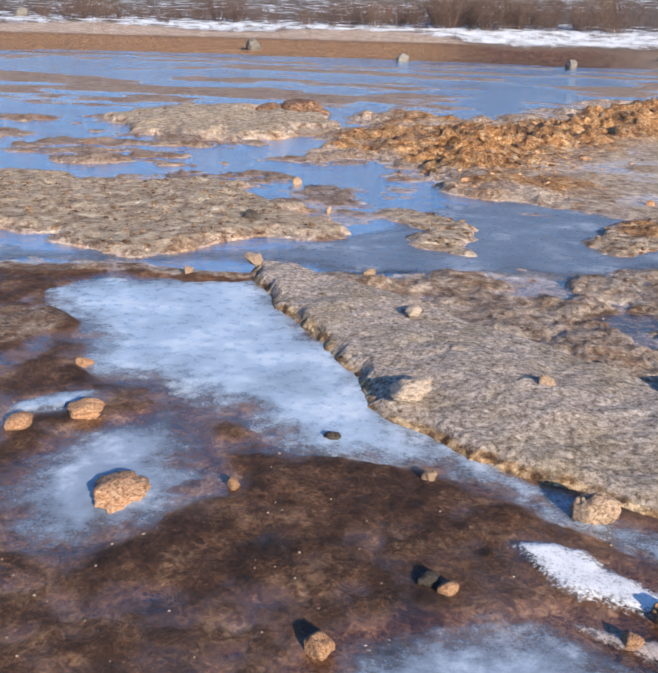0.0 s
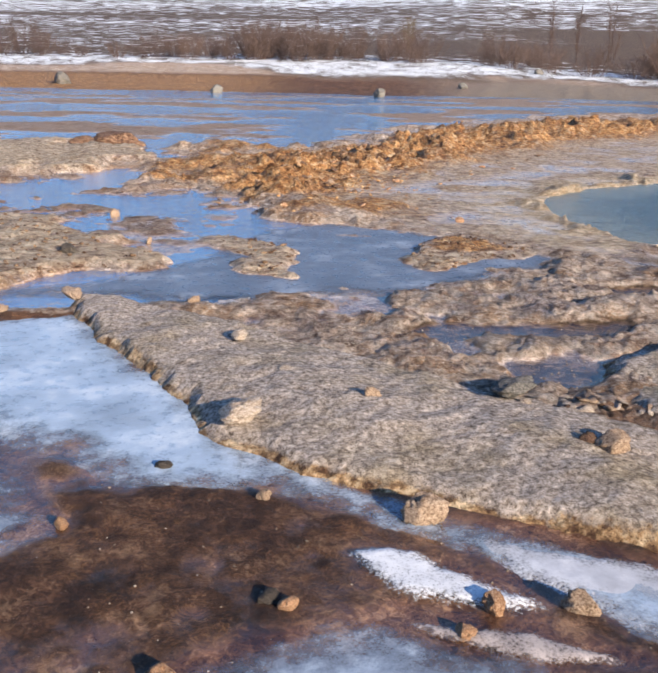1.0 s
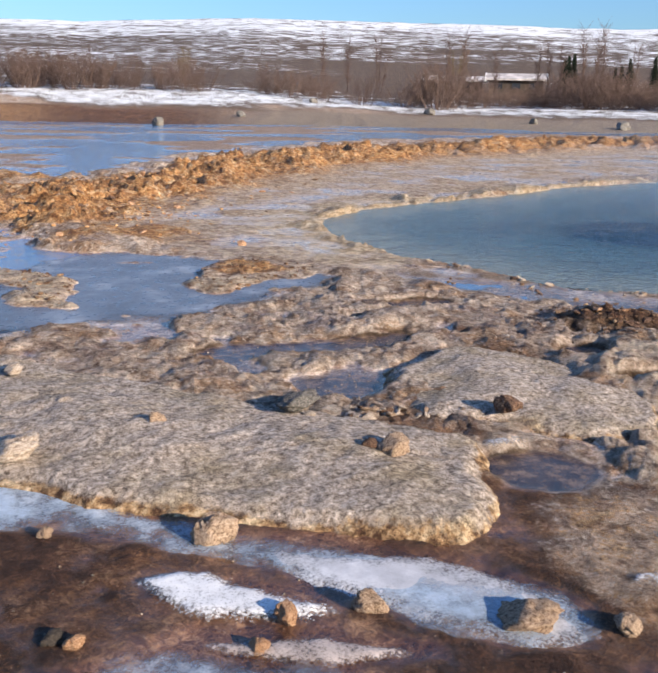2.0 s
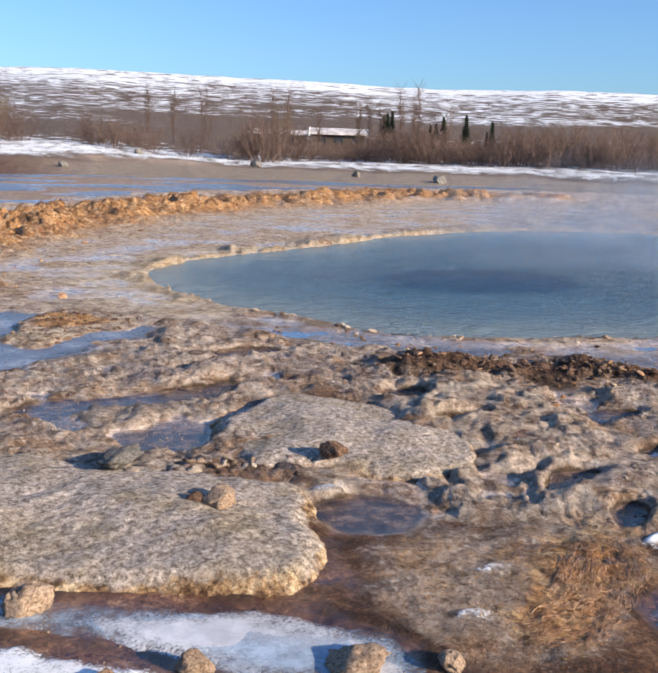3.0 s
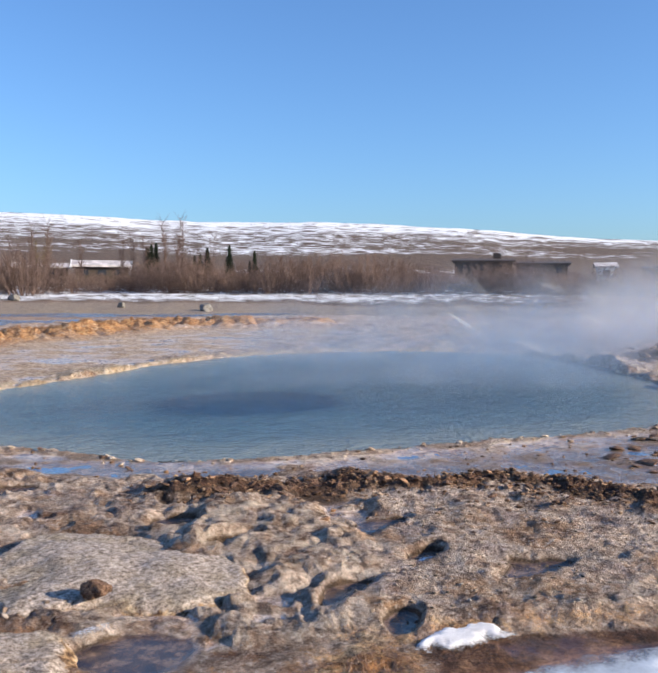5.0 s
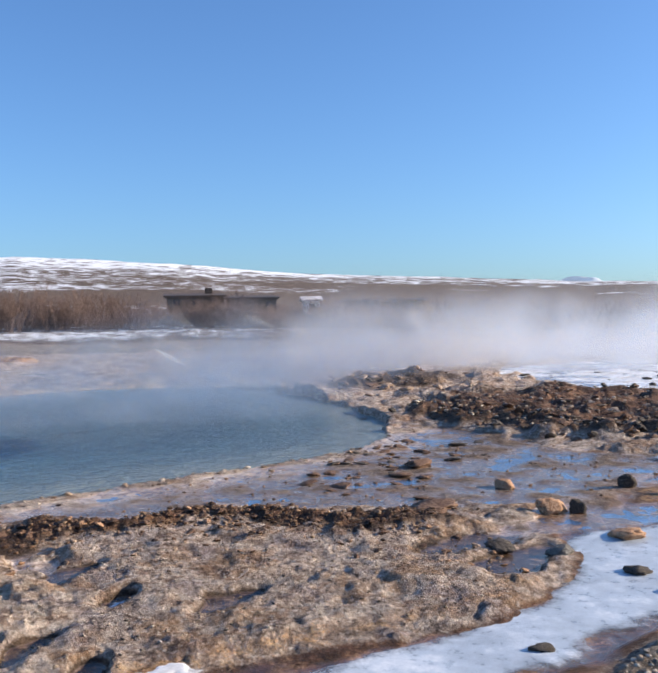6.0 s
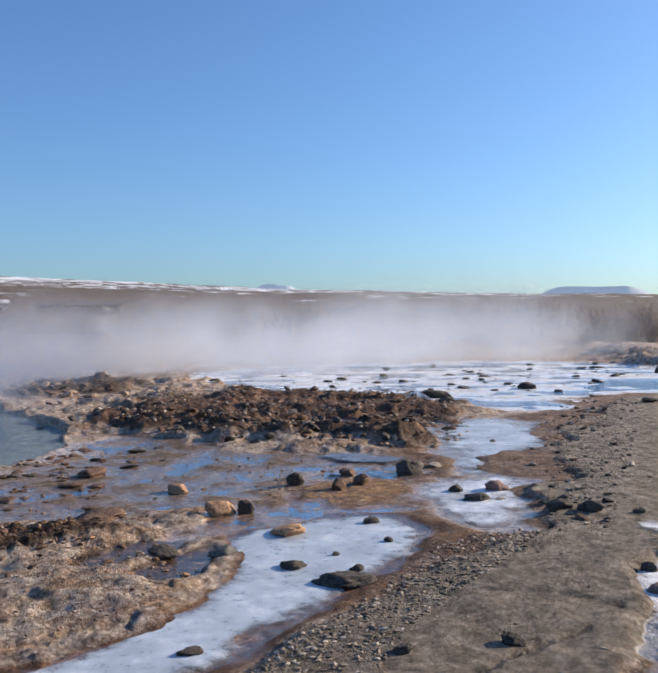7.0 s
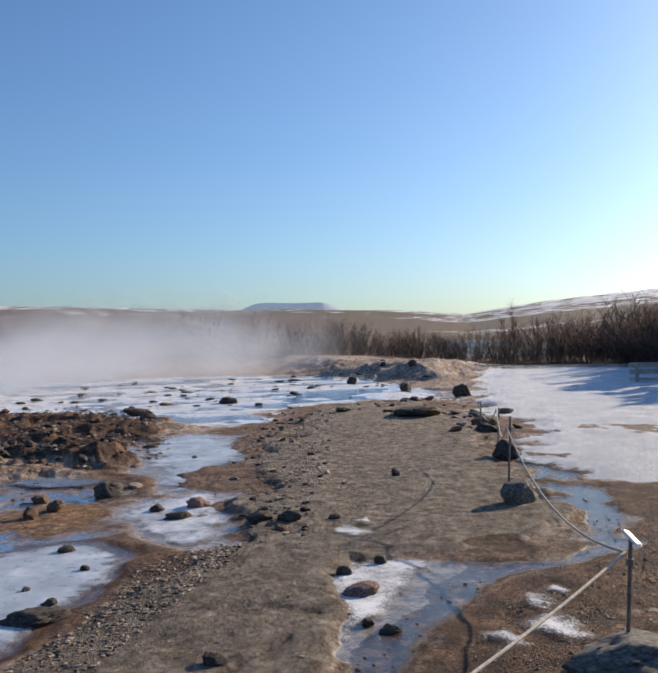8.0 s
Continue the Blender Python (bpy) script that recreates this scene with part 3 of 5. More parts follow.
    orange = g.mix(g.remap(g.noise(2.2, 6, 0.7), 0.5, 0.62, 0.0, 0.8), orange, g.ramp(mottle, [(0.3, (0.05, 0.022, 0.012)), (0.5, (0.22, 0.1, 0.05)), (0.7, (0.45, 0.26, 0.14))]))
    orange = g.mix(g.remap(g.noise(3.1, 6, 0.7, g.stretch(g.place(), 1, 1, 3)), 0.55, 0.66, 0.0, 0.75), orange, (0.78, 0.6, 0.4))
    orange = g.mix(g.remap(mottle, 0.4, 0.52, 0.8, 0.0), orange, (0.1, 0.045, 0.02))
    grey = g.ramp(medium, [(0.3, (0.14, 0.11, 0.082)), (0.5, (0.31, 0.25, 0.19)), (0.75, (0.5, 0.41, 0.32))])
    grey = g.mix(g.remap(crevice, 0.001, 0.01, 0.7, 0.0), grey, (0.06, 0.045, 0.035))
    dark = g.ramp(medium, [(0.3, (0.03, 0.018, 0.012)), (0.5, (0.1, 0.06, 0.035)), (0.7, (0.24, 0.16, 0.1))])
    snow = g.ramp(coarse, [(0.3, (0.72, 0.74, 0.78)), (0.7, (0.88, 0.89, 0.9))])
    cream = g.ramp(medium, [(0.3, (0.42, 0.29, 0.17)), (0.55, (0.66, 0.52, 0.36)), (0.8, (0.78, 0.68, 0.54))])
    colour = tan
    order = ((3, dark), (0, brown), (2, grey), (1, orange), (5, cream))
    where = g.node("ShaderNodeSeparateXYZ")
    g.link(g.place(), where.inputs[0])
    bearing = g.math("ARCTAN2", where.outputs[0], where.outputs[1])
    span = g.node("ShaderNodeVectorMath")
    span.operation = "LENGTH"
    g.link(g.place(), span.inputs[0])
    dist = span.outputs["Value"]
    drifts = g.node("ShaderNodeCombineXYZ")
    g.link(g.math("MULTIPLY", bearing, 55.0), drifts.inputs[0])
    g.link(g.math("MULTIPLY", g.math("LOGARITHM", dist, 2.718), 30.0), drifts.inputs[1])
    patchy = g.noise(1.0, 7, 0.68, drifts.outputs[0])
    break_up = g.math("ADD", g.math("MULTIPLY", medium, 0.7), g.math("MULTIPLY", fine, 0.5))
    def cover(k, c, under):
        w = g.math("ADD", parts[k], g.math("MULTIPLY", g.math("SUBTRACT", break_up, 0.6), 1.3))
        if k == 4:
            w = g.math("ADD", w, g.math("MULTIPLY", g.math("SUBTRACT", patchy, 0.5), g.remap(dist, 60, 120, 0.6, 6.0)))
        return g.mix(g.math("MULTIPLY", g.remap(w, 0.36, 0.62), g.remap(parts[k], 0.02, 0.12)), under, c)

    for k, c in order:
        colour = cover(k, c, colour)
    blotch = g.noise(10, 6, 0.62, None, 1.0)
    colour = g.mix(g.remap(blotch, 0.4, 0.48, 0.45, 0.0), colour, g.mix(1.0, colour, (0.4, 0.35, 0.33), "MULTIPLY"))
    colour = g.mix(g.remap(blotch, 0.52, 0.58, 0.0, 0.6), colour, g.mix(1.0, colour, (1.5, 1.5, 1.5), "MULTIPLY"))
    colour = g.mix(g.remap(fine, 0.3, 0.7, 0.4, 0.0), colour, g.mix(1.0, colour, (0.5, 0.47, 0.45), "MULTIPLY"))
    colour = g.mix(g.remap(grain, 0.35, 0.7, 0.35, 0.0), colour, g.mix(1.0, colour, (0.5, 0.48, 0.45), "MULTIPLY"))
    g.link(cover(4, snow, colour), bsdf.inputs["Base Color"])
    xyz = g.node("ShaderNodeSeparateXYZ")
    g.link(g.place(), xyz.inputs[0])
    wet = g.remap(g.math("ADD", xyz.outputs[2], g.math("MULTIPLY", medium, 0.012)), 0.011, 0.024, 1, 0)
    g.link(g.math("SUBTRACT", 0.85, g.math("MULTIPLY", wet, 0.63)), bsdf.inputs["Roughness"])
    g.link(g.math("ADD", 0.3, g.math("MULTIPLY", wet, 0.5)), bsdf.inputs["Specular IOR Level"])
    smooth = g.remap(wet, 0.0, 1.0, 1.0, 0.1)
    n = None
    for height, strength, deep in ((medium, 1.0, 0.04), (mottle, 1.0, 0.024), (fine, 0.95, 0.016), (grain, 0.6, 0.005)):
        b = g.node("ShaderNodeBump", Distance=deep)
        g.link(g.math("MULTIPLY", smooth, strength), b.inputs["Strength"])
        g.link(height, b.inputs["Height"])
        if n:
            g.link(n, b.inputs["Normal"])
        n = b.outputs[0]
    g.link(n, bsdf.inputs["Normal"])
    return m


def slab_material():
    m, tree, bsdf = material("grey_sinter")
    g = Nodes(tree)
    rim = g.attribute("rim").outputs["Fac"]
    coarse, medium, fine = g.noise(3, 8, 0.6), g.noise(36, 8, 0.72), g.noise(150, 5, 0.75)
    top = g.ramp(medium, [(0.28, (0.18, 0.135, 0.1)), (0.43, (0.41, 0.335, 0.28)), (0.58, (0.58, 0.485, 0.415)), (0.78, (0.82, 0.73, 0.65))])
    top = g.mix(g.remap(coarse, 0.45, 0.7), top, g.ramp(medium, [(0.3, (0.18, 0.13, 0.085)), (0.6, (0.45, 0.36, 0.25)), (0.8, (0.58, 0.49, 0.37))]))
    side = g.ramp(g.noise(16, 6, 0.65), [(0.32, (0.09, 0.045, 0.025)), (0.5, (0.4, 0.25, 0.13)), (0.7, (0.74, 0.57, 0.37))])
    rim = g.math("MULTIPLY", rim, g.remap(g.noise(3.2, 5, 0.7), 0.4, 0.6, 0.65, 1.4))
    c = g.mix(g.remap(g.math("ADD", rim, g.math("MULTIPLY", g.math("SUBTRACT", medium, 0.5), 0.9)), 0.35, 0.65), top, side)
    pits = g.node("ShaderNodeTexVoronoi", Scale=75.0)
    g.link(g.place(), pits.inputs["Vector"])
    c = g.mix(g.remap(pits.outputs["Distance"], 0.05, 0.34, 0.85, 0.0), c, g.mix(1.0, c, (0.26, 0.23, 0.21), "MULTIPLY"))
    c = g.mix(g.remap(fine, 0.32, 0.62, 0.6, 0.0), c, g.mix(1.0, c, (0.46, 0.44, 0.42), "MULTIPLY"))
    speckle = g.noise(48, 3, 0.55, None, 0.5)
    c = g.mix(g.remap(speckle, 0.36, 0.46, 0.7, 0.0), c, g.mix(1.0, c, (0.36, 0.33, 0.31), "MULTIPLY"))
    c = g.mix(g.remap(speckle, 0.53, 0.62, 0.0, 0.5), c, g.mix(1.0, c, (1.6, 1.6, 1.6), "MULTIPLY"))
    g.link(c, bsdf.inputs["Base Color"])
    bsdf.inputs["Roughness"].default_value = 0.9
    bsdf.inputs["Specular IOR Level"].default_value = 0.25
    n = g.bump(medium, 0.8, 0.012)
    n = g.bump(pits.outputs["Distance"], 0.4, 0.006, n)
    g.link(g.bump(fine, 1.0, 0.009, n), bsdf.inputs["Normal"])
    return m


def ice_material(name, tone, thin, snowy, rough, speck=0.5):
    """Frosted ice that thins out towards its edge; thin: how much of it is clear."""
    m, tree, bsdf = material(name)
    g = Nodes(tree)
    edge = g.attribute("edge").outputs["Fac"]
    coarse, medium, fine = g.noise(2.6, 6, 0.6), g.noise(13, 8, 0.7), g.noise(90, 4, 0.7)
    c = g.ramp(g.math("ADD", g.math("MULTIPLY", coarse, 0.6), g.math("MULTIPLY", medium, 0.4)), [(0.3, tuple(0.62 * v for v in tone)), (0.55, tone), (0.75, snowy)])
    g.link(c, bsdf.inputs["Base Color"])
    g.link(g.remap(medium, 0.3, 0.7, rough, rough + 0.35), bsdf.inputs["Roughness"])
    cover = g.math("ADD", edge, g.math("ADD", g.math("MULTIPLY", g.math("SUBTRACT", coarse, 0.5), 0.9), g.math("MULTIPLY", g.math("SUBTRACT", medium, 0.5), 0.9)))
    cover = g.math("ADD", cover, g.math("MULTIPLY", g.math("SUBTRACT", fine, 0.5), speck))
    g.link(g.remap(cover, thin - 0.1, thin + 0.75), bsdf.inputs["Alpha"])
    n = g.bump(medium, 0.25, 0.01)
    g.link(g.bump(fine, 0.4, 0.003, n), bsdf.inputs["Normal"])
    return m


def water_material(name, tint, ripple, rough):
    m = bpy.data.materials.new(name)
    m.use_nodes = True
    tree = m.node_tree
    tree.nodes.clear()
    g = Nodes(tree)
    out = g.node("ShaderNodeOutputMaterial")
    clear, gloss = g.node("ShaderNodeBsdfTransparent"), g.node("ShaderNodeBsdfGlossy", Roughness=rough)
    clear.inputs["Color"].default_value = (*tint, 1)
    waves = g.math("ADD", g.noise(5, 4, 0.6), g.math("MULTIPLY", g.noise(22, 4, 0.6), 0.4))
    n = g.bump(waves, ripple, 0.03)
    fres = g.node("ShaderNodeFresnel", IOR=1.33)
    g.link(n, gloss.inputs["Normal"])
    mix = g.node("ShaderNodeMixShader")
    g.link(fres.outputs[0], mix.inputs[0])
    g.link(clear.outputs[0], mix.inputs[1])
    g.link(gloss.outputs[0], mix.inputs[2])
    g.link(mix.outputs[0], out.inputs[0])
    return m


def pool_material():
    m, tree, bsdf = material("hot_pool_water")
    g = Nodes(tree)
    depth = g.attribute("depth").outputs["Fac"]
    medium = g.noise(1.1, 5, 0.6)
    c = g.ramp(g.math("ADD", depth, g.math("MULTIPLY", g.math("SUBTRACT", medium, 0.5), 0.25)), [(0.0, (0.17, 0.2, 0.19)), (0.25, (0.085, 0.13, 0.15)), (0.55, (0.055, 0.105, 0.135)), (0.85, (0.003, 0.025, 0.06))], 1.0)
    g.link(c, bsdf.inputs["Base Color"])
    bsdf.inputs["Roughness"].default_value = 0.2
    bsdf.inputs["Specular IOR Level"].default_value = 0.35
    bsdf.inputs["IOR"].default_value = 1.33
    waves = g.math("ADD", g.noise(3, 5, 0.65, None, 0.6), g.math("MULTIPLY", g.noise(14, 3, 0.6), 0.5))
    g.link(g.bump(waves, 0.8, 0.08), bsdf.inputs["Normal"])
    return m


def stone_material(name, low, mid, high, scale=14):
    m, tree, bsdf = material(name)
    g = Nodes(tree)
    p = g.own()
    rnd = g.node("ShaderNodeObjectInfo").outputs["Random"]
    medium, fine = g.noise(scale, 8, 0.7, p), g.noise(scale * 7, 4, 0.7, p)
    c = g.ramp(medium, [(0.3, low), (0.5, mid), (0.72, high)])
    c = g.mix(g.remap(fine, 0.3, 0.6, 0.7, 0), c, g.mix(1.0, c, (0.4, 0.38, 0.36), "MULTIPLY"))
    c = g.mix(g.math("MULTIPLY", rnd, 0.5), c, g.mix(1.0, c, (0.6, 0.55, 0.5), "MULTIPLY"))
    g.link(c, bsdf.inputs["Base Color"])
    bsdf.inputs["Roughness"].default_value = 0.85
    bsdf.inputs["Specular IOR Level"].default_value = 0.3
    n = g.bump(medium, 0.7, 0.012)
    g.link(g.bump(fine, 0.8, 0.004, n), bsdf.inputs["Normal"])
    return m


def plain_material(name, colour, rough=0.7, spread=0.35, scale=8, metal=0.0):
    m, tree, bsdf = material(name)
    g = Nodes(tree)
    c = g.ramp(g.noise(scale, 6, 0.65, g.own()), [(0.3, tuple(v * (1 - spread) for v in colour)), (0.7, tuple(min(1, v * (1 + spread)) for v in colour))])
    g.link(c, bsdf.inputs["Base Color"])
    bsdf.inputs["Roughness"].default_value, bsdf.inputs["Metallic"].default_value = rough, metal
    return m


def steam_material():
    m = bpy.data.materials.new("steam")
    m.use_nodes = True
    tree = m.node_tree
    tree.nodes.clear()
    g = Nodes(tree)
    out = g.node("ShaderNodeOutputMaterial")
    clear, front, back = g.node("ShaderNodeBsdfTransparent"), g.node("ShaderNodeBsdfDiffuse"), g.node("ShaderNodeBsdfTranslucent")
    for n in (front, back):
        n.inputs["Color"].default_value = (0.93, 0.94, 0.95, 1)
    both = g.node("ShaderNodeMixShader")
    both.inputs[0].default_value = 0.5
    g.link(front.outputs[0], both.inputs[1])
    g.link(back.outputs[0], both.inputs[2])
    thick = g.attribute("thick").outputs["Fac"]
    billow = g.math("ADD", g.math("MULTIPLY", g.noise(0.28, 3, 0.45, g.stretch(g.place(), 1, 1, 1.3)), 0.65), g.math("MULTIPLY", g.noise(0.75, 1.5, 0.4, g.stretch(g.place(), 1, 1, 1.5)), 0.35))
    share = g.math("MULTIPLY", thick, g.remap(billow, 0.32, 0.6))
    mix = g.node("ShaderNodeMixShader")
    g.link(share, mix.inputs[0])
    g.link(clear.outputs[0], mix.inputs[1])
    g.link(both.outputs[0], mix.inputs[2])
    g.link(mix.outputs[0], out.inputs[0])
    return m


M_GROUND, M_SLAB = ground_material(), slab_material()
M_ICE = ice_material("frosted_ice", (0.42, 0.51, 0.62), -0.02, (0.72, 0.77, 0.82), 0.18, 0.7)
M_ICE_WHITE = ice_material("white_ice", (0.46, 0.51, 0.57), 0.08, (0.76, 0.78, 0.81), 0.22)
M_ICE_GREY = ice_material("grey_ice", (0.15, 0.165, 0.2), 0.02, (0.36, 0.39, 0.44), 0.2)
M_ICE_BLUE = ice_material("blue_grey_ice", (0.3, 0.36, 0.45), 0.18, (0.6, 0.66, 0.74), 0.25)
M_ICE_TAIL = ice_material("rough_white_ice", (0.55, 0.55, 0.58), -0.06, (0.8, 0.8, 0.82), 0.3, 1.5)
M_ICE_BROKEN = ice_material("broken_ice", (0.6, 0.63, 0.68), 0.42, (0.82, 0.83, 0.85), 0.3, 1.2)
M_FROST = ice_material("frost", (0.6, 0.5, 0.45), 0.38, (0.82, 0.76, 0.72), 0.6, 1.8)
M_SNOW_BANK = ice_material("packed_snow", (0.7, 0.68, 0.67), 0.0, (0.86, 0.83, 0.81), 0.6, 1.2)
M_SNOW = ice_material("crusted_snow", (0.76, 0.76, 0.78), 0.3, (0.9, 0.89, 0.88), 0.6, 2.2)
M_WATER = water_material("shallow_water", (0.86, 0.83, 0.8), 0.9, 0.07)
M_POOL = pool_material()
STONES = {
    "o": (stone_material("orange_stone", (0.2, 0.09, 0.045), (0.56, 0.31, 0.17), (0.76, 0.54, 0.36)), "orange-brown rough sinter stone lying on frozen mud", "orange"),
    "d": (stone_material("dark_stone", (0.03, 0.025, 0.021), (0.085, 0.07, 0.058), (0.2, 0.165, 0.135)), "dark wet basalt stone frozen into the ground", "dark"),
    "t": (stone_material("tan_stone", (0.16, 0.1, 0.065), (0.46, 0.32, 0.22), (0.66, 0.51, 0.38)), "tan porous sinter stone beside the crust", "tan"),
    "w": (stone_material("pale_stone", (0.32, 0.24, 0.18), (0.62, 0.5, 0.4), (0.78, 0.7, 0.6)), "pale whitish sinter stone on the grey slab", "pale"),
    "b": (stone_material("brown_stone", (0.05, 0.026, 0.018), (0.18, 0.098, 0.062), (0.36, 0.24, 0.16)), "brown crumbly sinter stone on wet ground", "brown"),
    "g": (stone_material("grey_stone", (0.09, 0.085, 0.078), (0.2, 0.185, 0.165), (0.36, 0.335, 0.3)), "grey weathered boulder standing on the ground", "grey"),
    "p": (stone_material("pink_stone", (0.16, 0.085, 0.07), (0.3, 0.18, 0.15), (0.45, 0.32, 0.27)), "reddish flat stone lying on white ice", "red"),
}
M_TWIG = stone_material("bare_twigs", (0.075, 0.05, 0.042), (0.155, 0.102, 0.085), (0.27, 0.195, 0.165), 3)
M_TWIG_PALE = stone_material("pale_twigs", (0.1, 0.075, 0.04), (0.2, 0.15, 0.085), (0.32, 0.25, 0.15), 3)
M_SPRUCE = stone_material("spruce_needles", (0.008, 0.014, 0.008), (0.02, 0.032, 0.018), (0.045, 0.06, 0.035), 4)
M_WOOD = plain_material("dark_wood", (0.06, 0.042, 0.03))
M_WHITE = plain_material("white_paint", (0.75, 0.76, 0.76), 0.5, 0.08)
M_ROOF_SNOW = plain_material("roof_snow", (0.5, 0.46, 0.45), 0.8, 0.4, 0.8)
M_ROPE = plain_material("pale_rope", (0.45, 0.41, 0.34), 0.9, 0.3, 60)
M_STEEL = plain_material("post_steel", (0.2, 0.19, 0.18), 0.45, 0.3, 20, 0.8)
M_BENCH = plain_material("weathered_wood", (0.32, 0.3, 0.28), 0.8)
M_GLASS = plain_material("dark_window", (0.03, 0.035, 0.045), 0.1, 0.2)
M_STEAM = steam_material()


# ---- building helpers ----
def mesh_of(name, verts, faces, mat, smooth=True):
    me = bpy.data.meshes.new(name)
    verts, faces = np.asarray(verts, np.float32), np.asarray(faces, np.int32)
    me.vertices.add(len(verts))
    me.vertices.foreach_set("co", verts.ravel())
    me.loops.add(faces.size)
    me.loops.foreach_set("vertex_index", faces.ravel())
    me.polygons.add(len(faces))
    me.polygons.foreach_set("loop_start", np.arange(0, faces.size, faces.shape[1], dtype=np.int32))
    me.polygons.foreach_set("use_smooth", np.full(len(faces), smooth))
    me.update(calc_edges=True)
    me.materials.append(mat)
    return me


def weight(me, name, values):
    me.attributes.new(name, "FLOAT", "POINT").data.foreach_set("value", np.asarray(values, np.float32))


def part(name, bm, mat, parent, label=""):
    me = bpy.data.meshes.new(name)
    bm.to_mesh(me)
    bm.free()
    me.materials.append(mat)
    ob = new(name, me)
    ob.parent = parent
    if label:
        tagged(ob, label)
    return ob


def grid_faces(nr, nc, wrap=False):
    a = np.arange(nr * nc).reshape(nr, nc)
    b = np.roll(a, -1, axis=1) if wrap else a[:, 1:]
    a = a if wrap else a[:, :-1]
    return np.stack([a[:-1], b[:-1], b[1:], a[1:]], -1).reshape(-1, 4)


# ---- ground ----
def build_ground():
    az = np.radians(np.concatenate([np.arange(-34, 140, 0.18), np.arange(140, 326, 3.0)]))
    radii = [0.02, 0.12, 0.24, 0.35]
    while radii[-1] < 62:
        radii.append(radii[-1] * 1.0085 + 0.0003)
    while radii[-1] < 4300:
        radii.append(radii[-1] * 1.042)
    radii = np.array(radii)
    x, y = 0.4 + radii[:, None] * np.sin(az), -0.6 + radii[:, None] * np.cos(az)
    z, kinds = land(x, y)
    FIELD.update(r=radii, az=np.degrees(az), z=z)
    verts = np.stack([x, y, z], -1).reshape(-1, 3)
    faces = grid_faces(len(radii), len(az), True)[:, ::-1]
    me = mesh_of("ground", verts, faces, M_GROUND)
    flat = kinds.reshape(-1, 6)
    for name, block in (("kinds_a", flat[:, :3]), ("kinds_b", flat[:, 3:])):
        rgba = np.ones((len(flat), 4), np.float32)
        rgba[:, :3] = block
        me.attributes.new(name, "FLOAT_COLOR", "POINT").data.foreach_set("color", rgba.ravel())
    tagged(new("ground", me), "tan and brown geyserite ground with mud, snow and rising hills", "ground", kind="structure")


build_ground()


def sheet(name, outline, size, level, mat, label, category, kind="", warp=0.1, freq=3.0, thick=0.012, fade=0.25, seed=80):
    """A thin lying sheet with an irregular outline and a worn edge."""
    p = rounded(outline)
    lo, hi = p.min(0) - 0.3, p.max(0) + 0.3
    xs, ys = np.arange(lo[0], hi[0], size), np.arange(lo[1], hi[1], size)
    x, y = np.meshgrid(xs, ys)
    d = inside(p, x + warp * fbm(x, y, freq, 5, seed), y + warp * fbm(x, y, freq, 5, seed + 1))
    z = level - 0.01 + thick * step(-0.01, 0.06, d) + 0.005 * fbm(x, y, 2, 3, seed + 2)
    faces = grid_faces(len(ys), len(xs))
    keep = d.ravel()[faces].min(1) > -0.02
    faces = faces[keep]
    used, back = np.unique(faces, return_inverse=True)
    verts = np.stack([x, y, z], -1).reshape(-1, 3)[used]
    me = mesh_of(name, verts, back.reshape(-1, 4), mat)
    weight(me, "edge", np.clip(d.ravel()[used] / fade, 0, 1))
    return tagged(new(name, me), label, category, kind=kind)


def slab(name, outline, size, height, label, seed, cracks=()):
    """A raised crust of sinter with a steep crumbling edge."""
    p = rounded(outline, 1)
    lo, hi = p.min(0) - 0.2, p.max(0) + 0.2
    xs, ys = np.arange(lo[0], hi[0], size), np.arange(lo[1], hi[1], size)
    x, y = np.meshgrid(xs, ys)
    w = 0.07
    d = inside(p, x + w * fbm(x, y, 3, 6, seed), y + w * fbm(x, y, 3, 6, seed + 1))
    crumble = 0.5 + 0.5 * fbm(x, y, 14, 3, seed + 2)
    shelf = 0.5 + 0.5 * fbm(x, y, 3, 3, seed + 8)
    d = d + 0.022 * fbm(x, y, 9, 5, seed + 9)
    z = height * ((0.35 + 0.3 * shelf) * step(-0.03, 0.02 + 0.03 * crumble, d) + (0.65 - 0.3 * shelf) * step(0.03 * shelf, 0.06 + 0.09 * shelf, d)) + height * 0.35 * step(0.05, 0.6, d)
    z = z + step(0, 0.08, d) * (0.028 * fbm(x, y, 2.4, 4, seed + 3) + 0.008 * fbm(x, y, 12, 4, seed + 4)) - 0.03
    for line in cracks:
        dc, _ = along(line, x + 0.05 * fbm(x, y, 6, 3, seed + 6), y + 0.05 * fbm(x, y, 6, 3, seed + 7))
        z = z - 0.018 * np.exp(-(dc / 0.01) ** 2)
    faces = grid_faces(len(ys), len(xs))
    keep = d.ravel()[faces].min(1) > -0.04
    faces = faces[keep]
    used, back = np.unique(faces, return_inverse=True)
    verts = np.stack([x, y, z], -1).reshape(-1, 3)[used]
    me = mesh_of(name, verts, back.reshape(-1, 4), M_SLAB)
    weight(me, "rim", np.clip(1 - d.ravel()[used] / 0.1, 0, 1))
    return tagged(new(name, me), label, "rock slab")


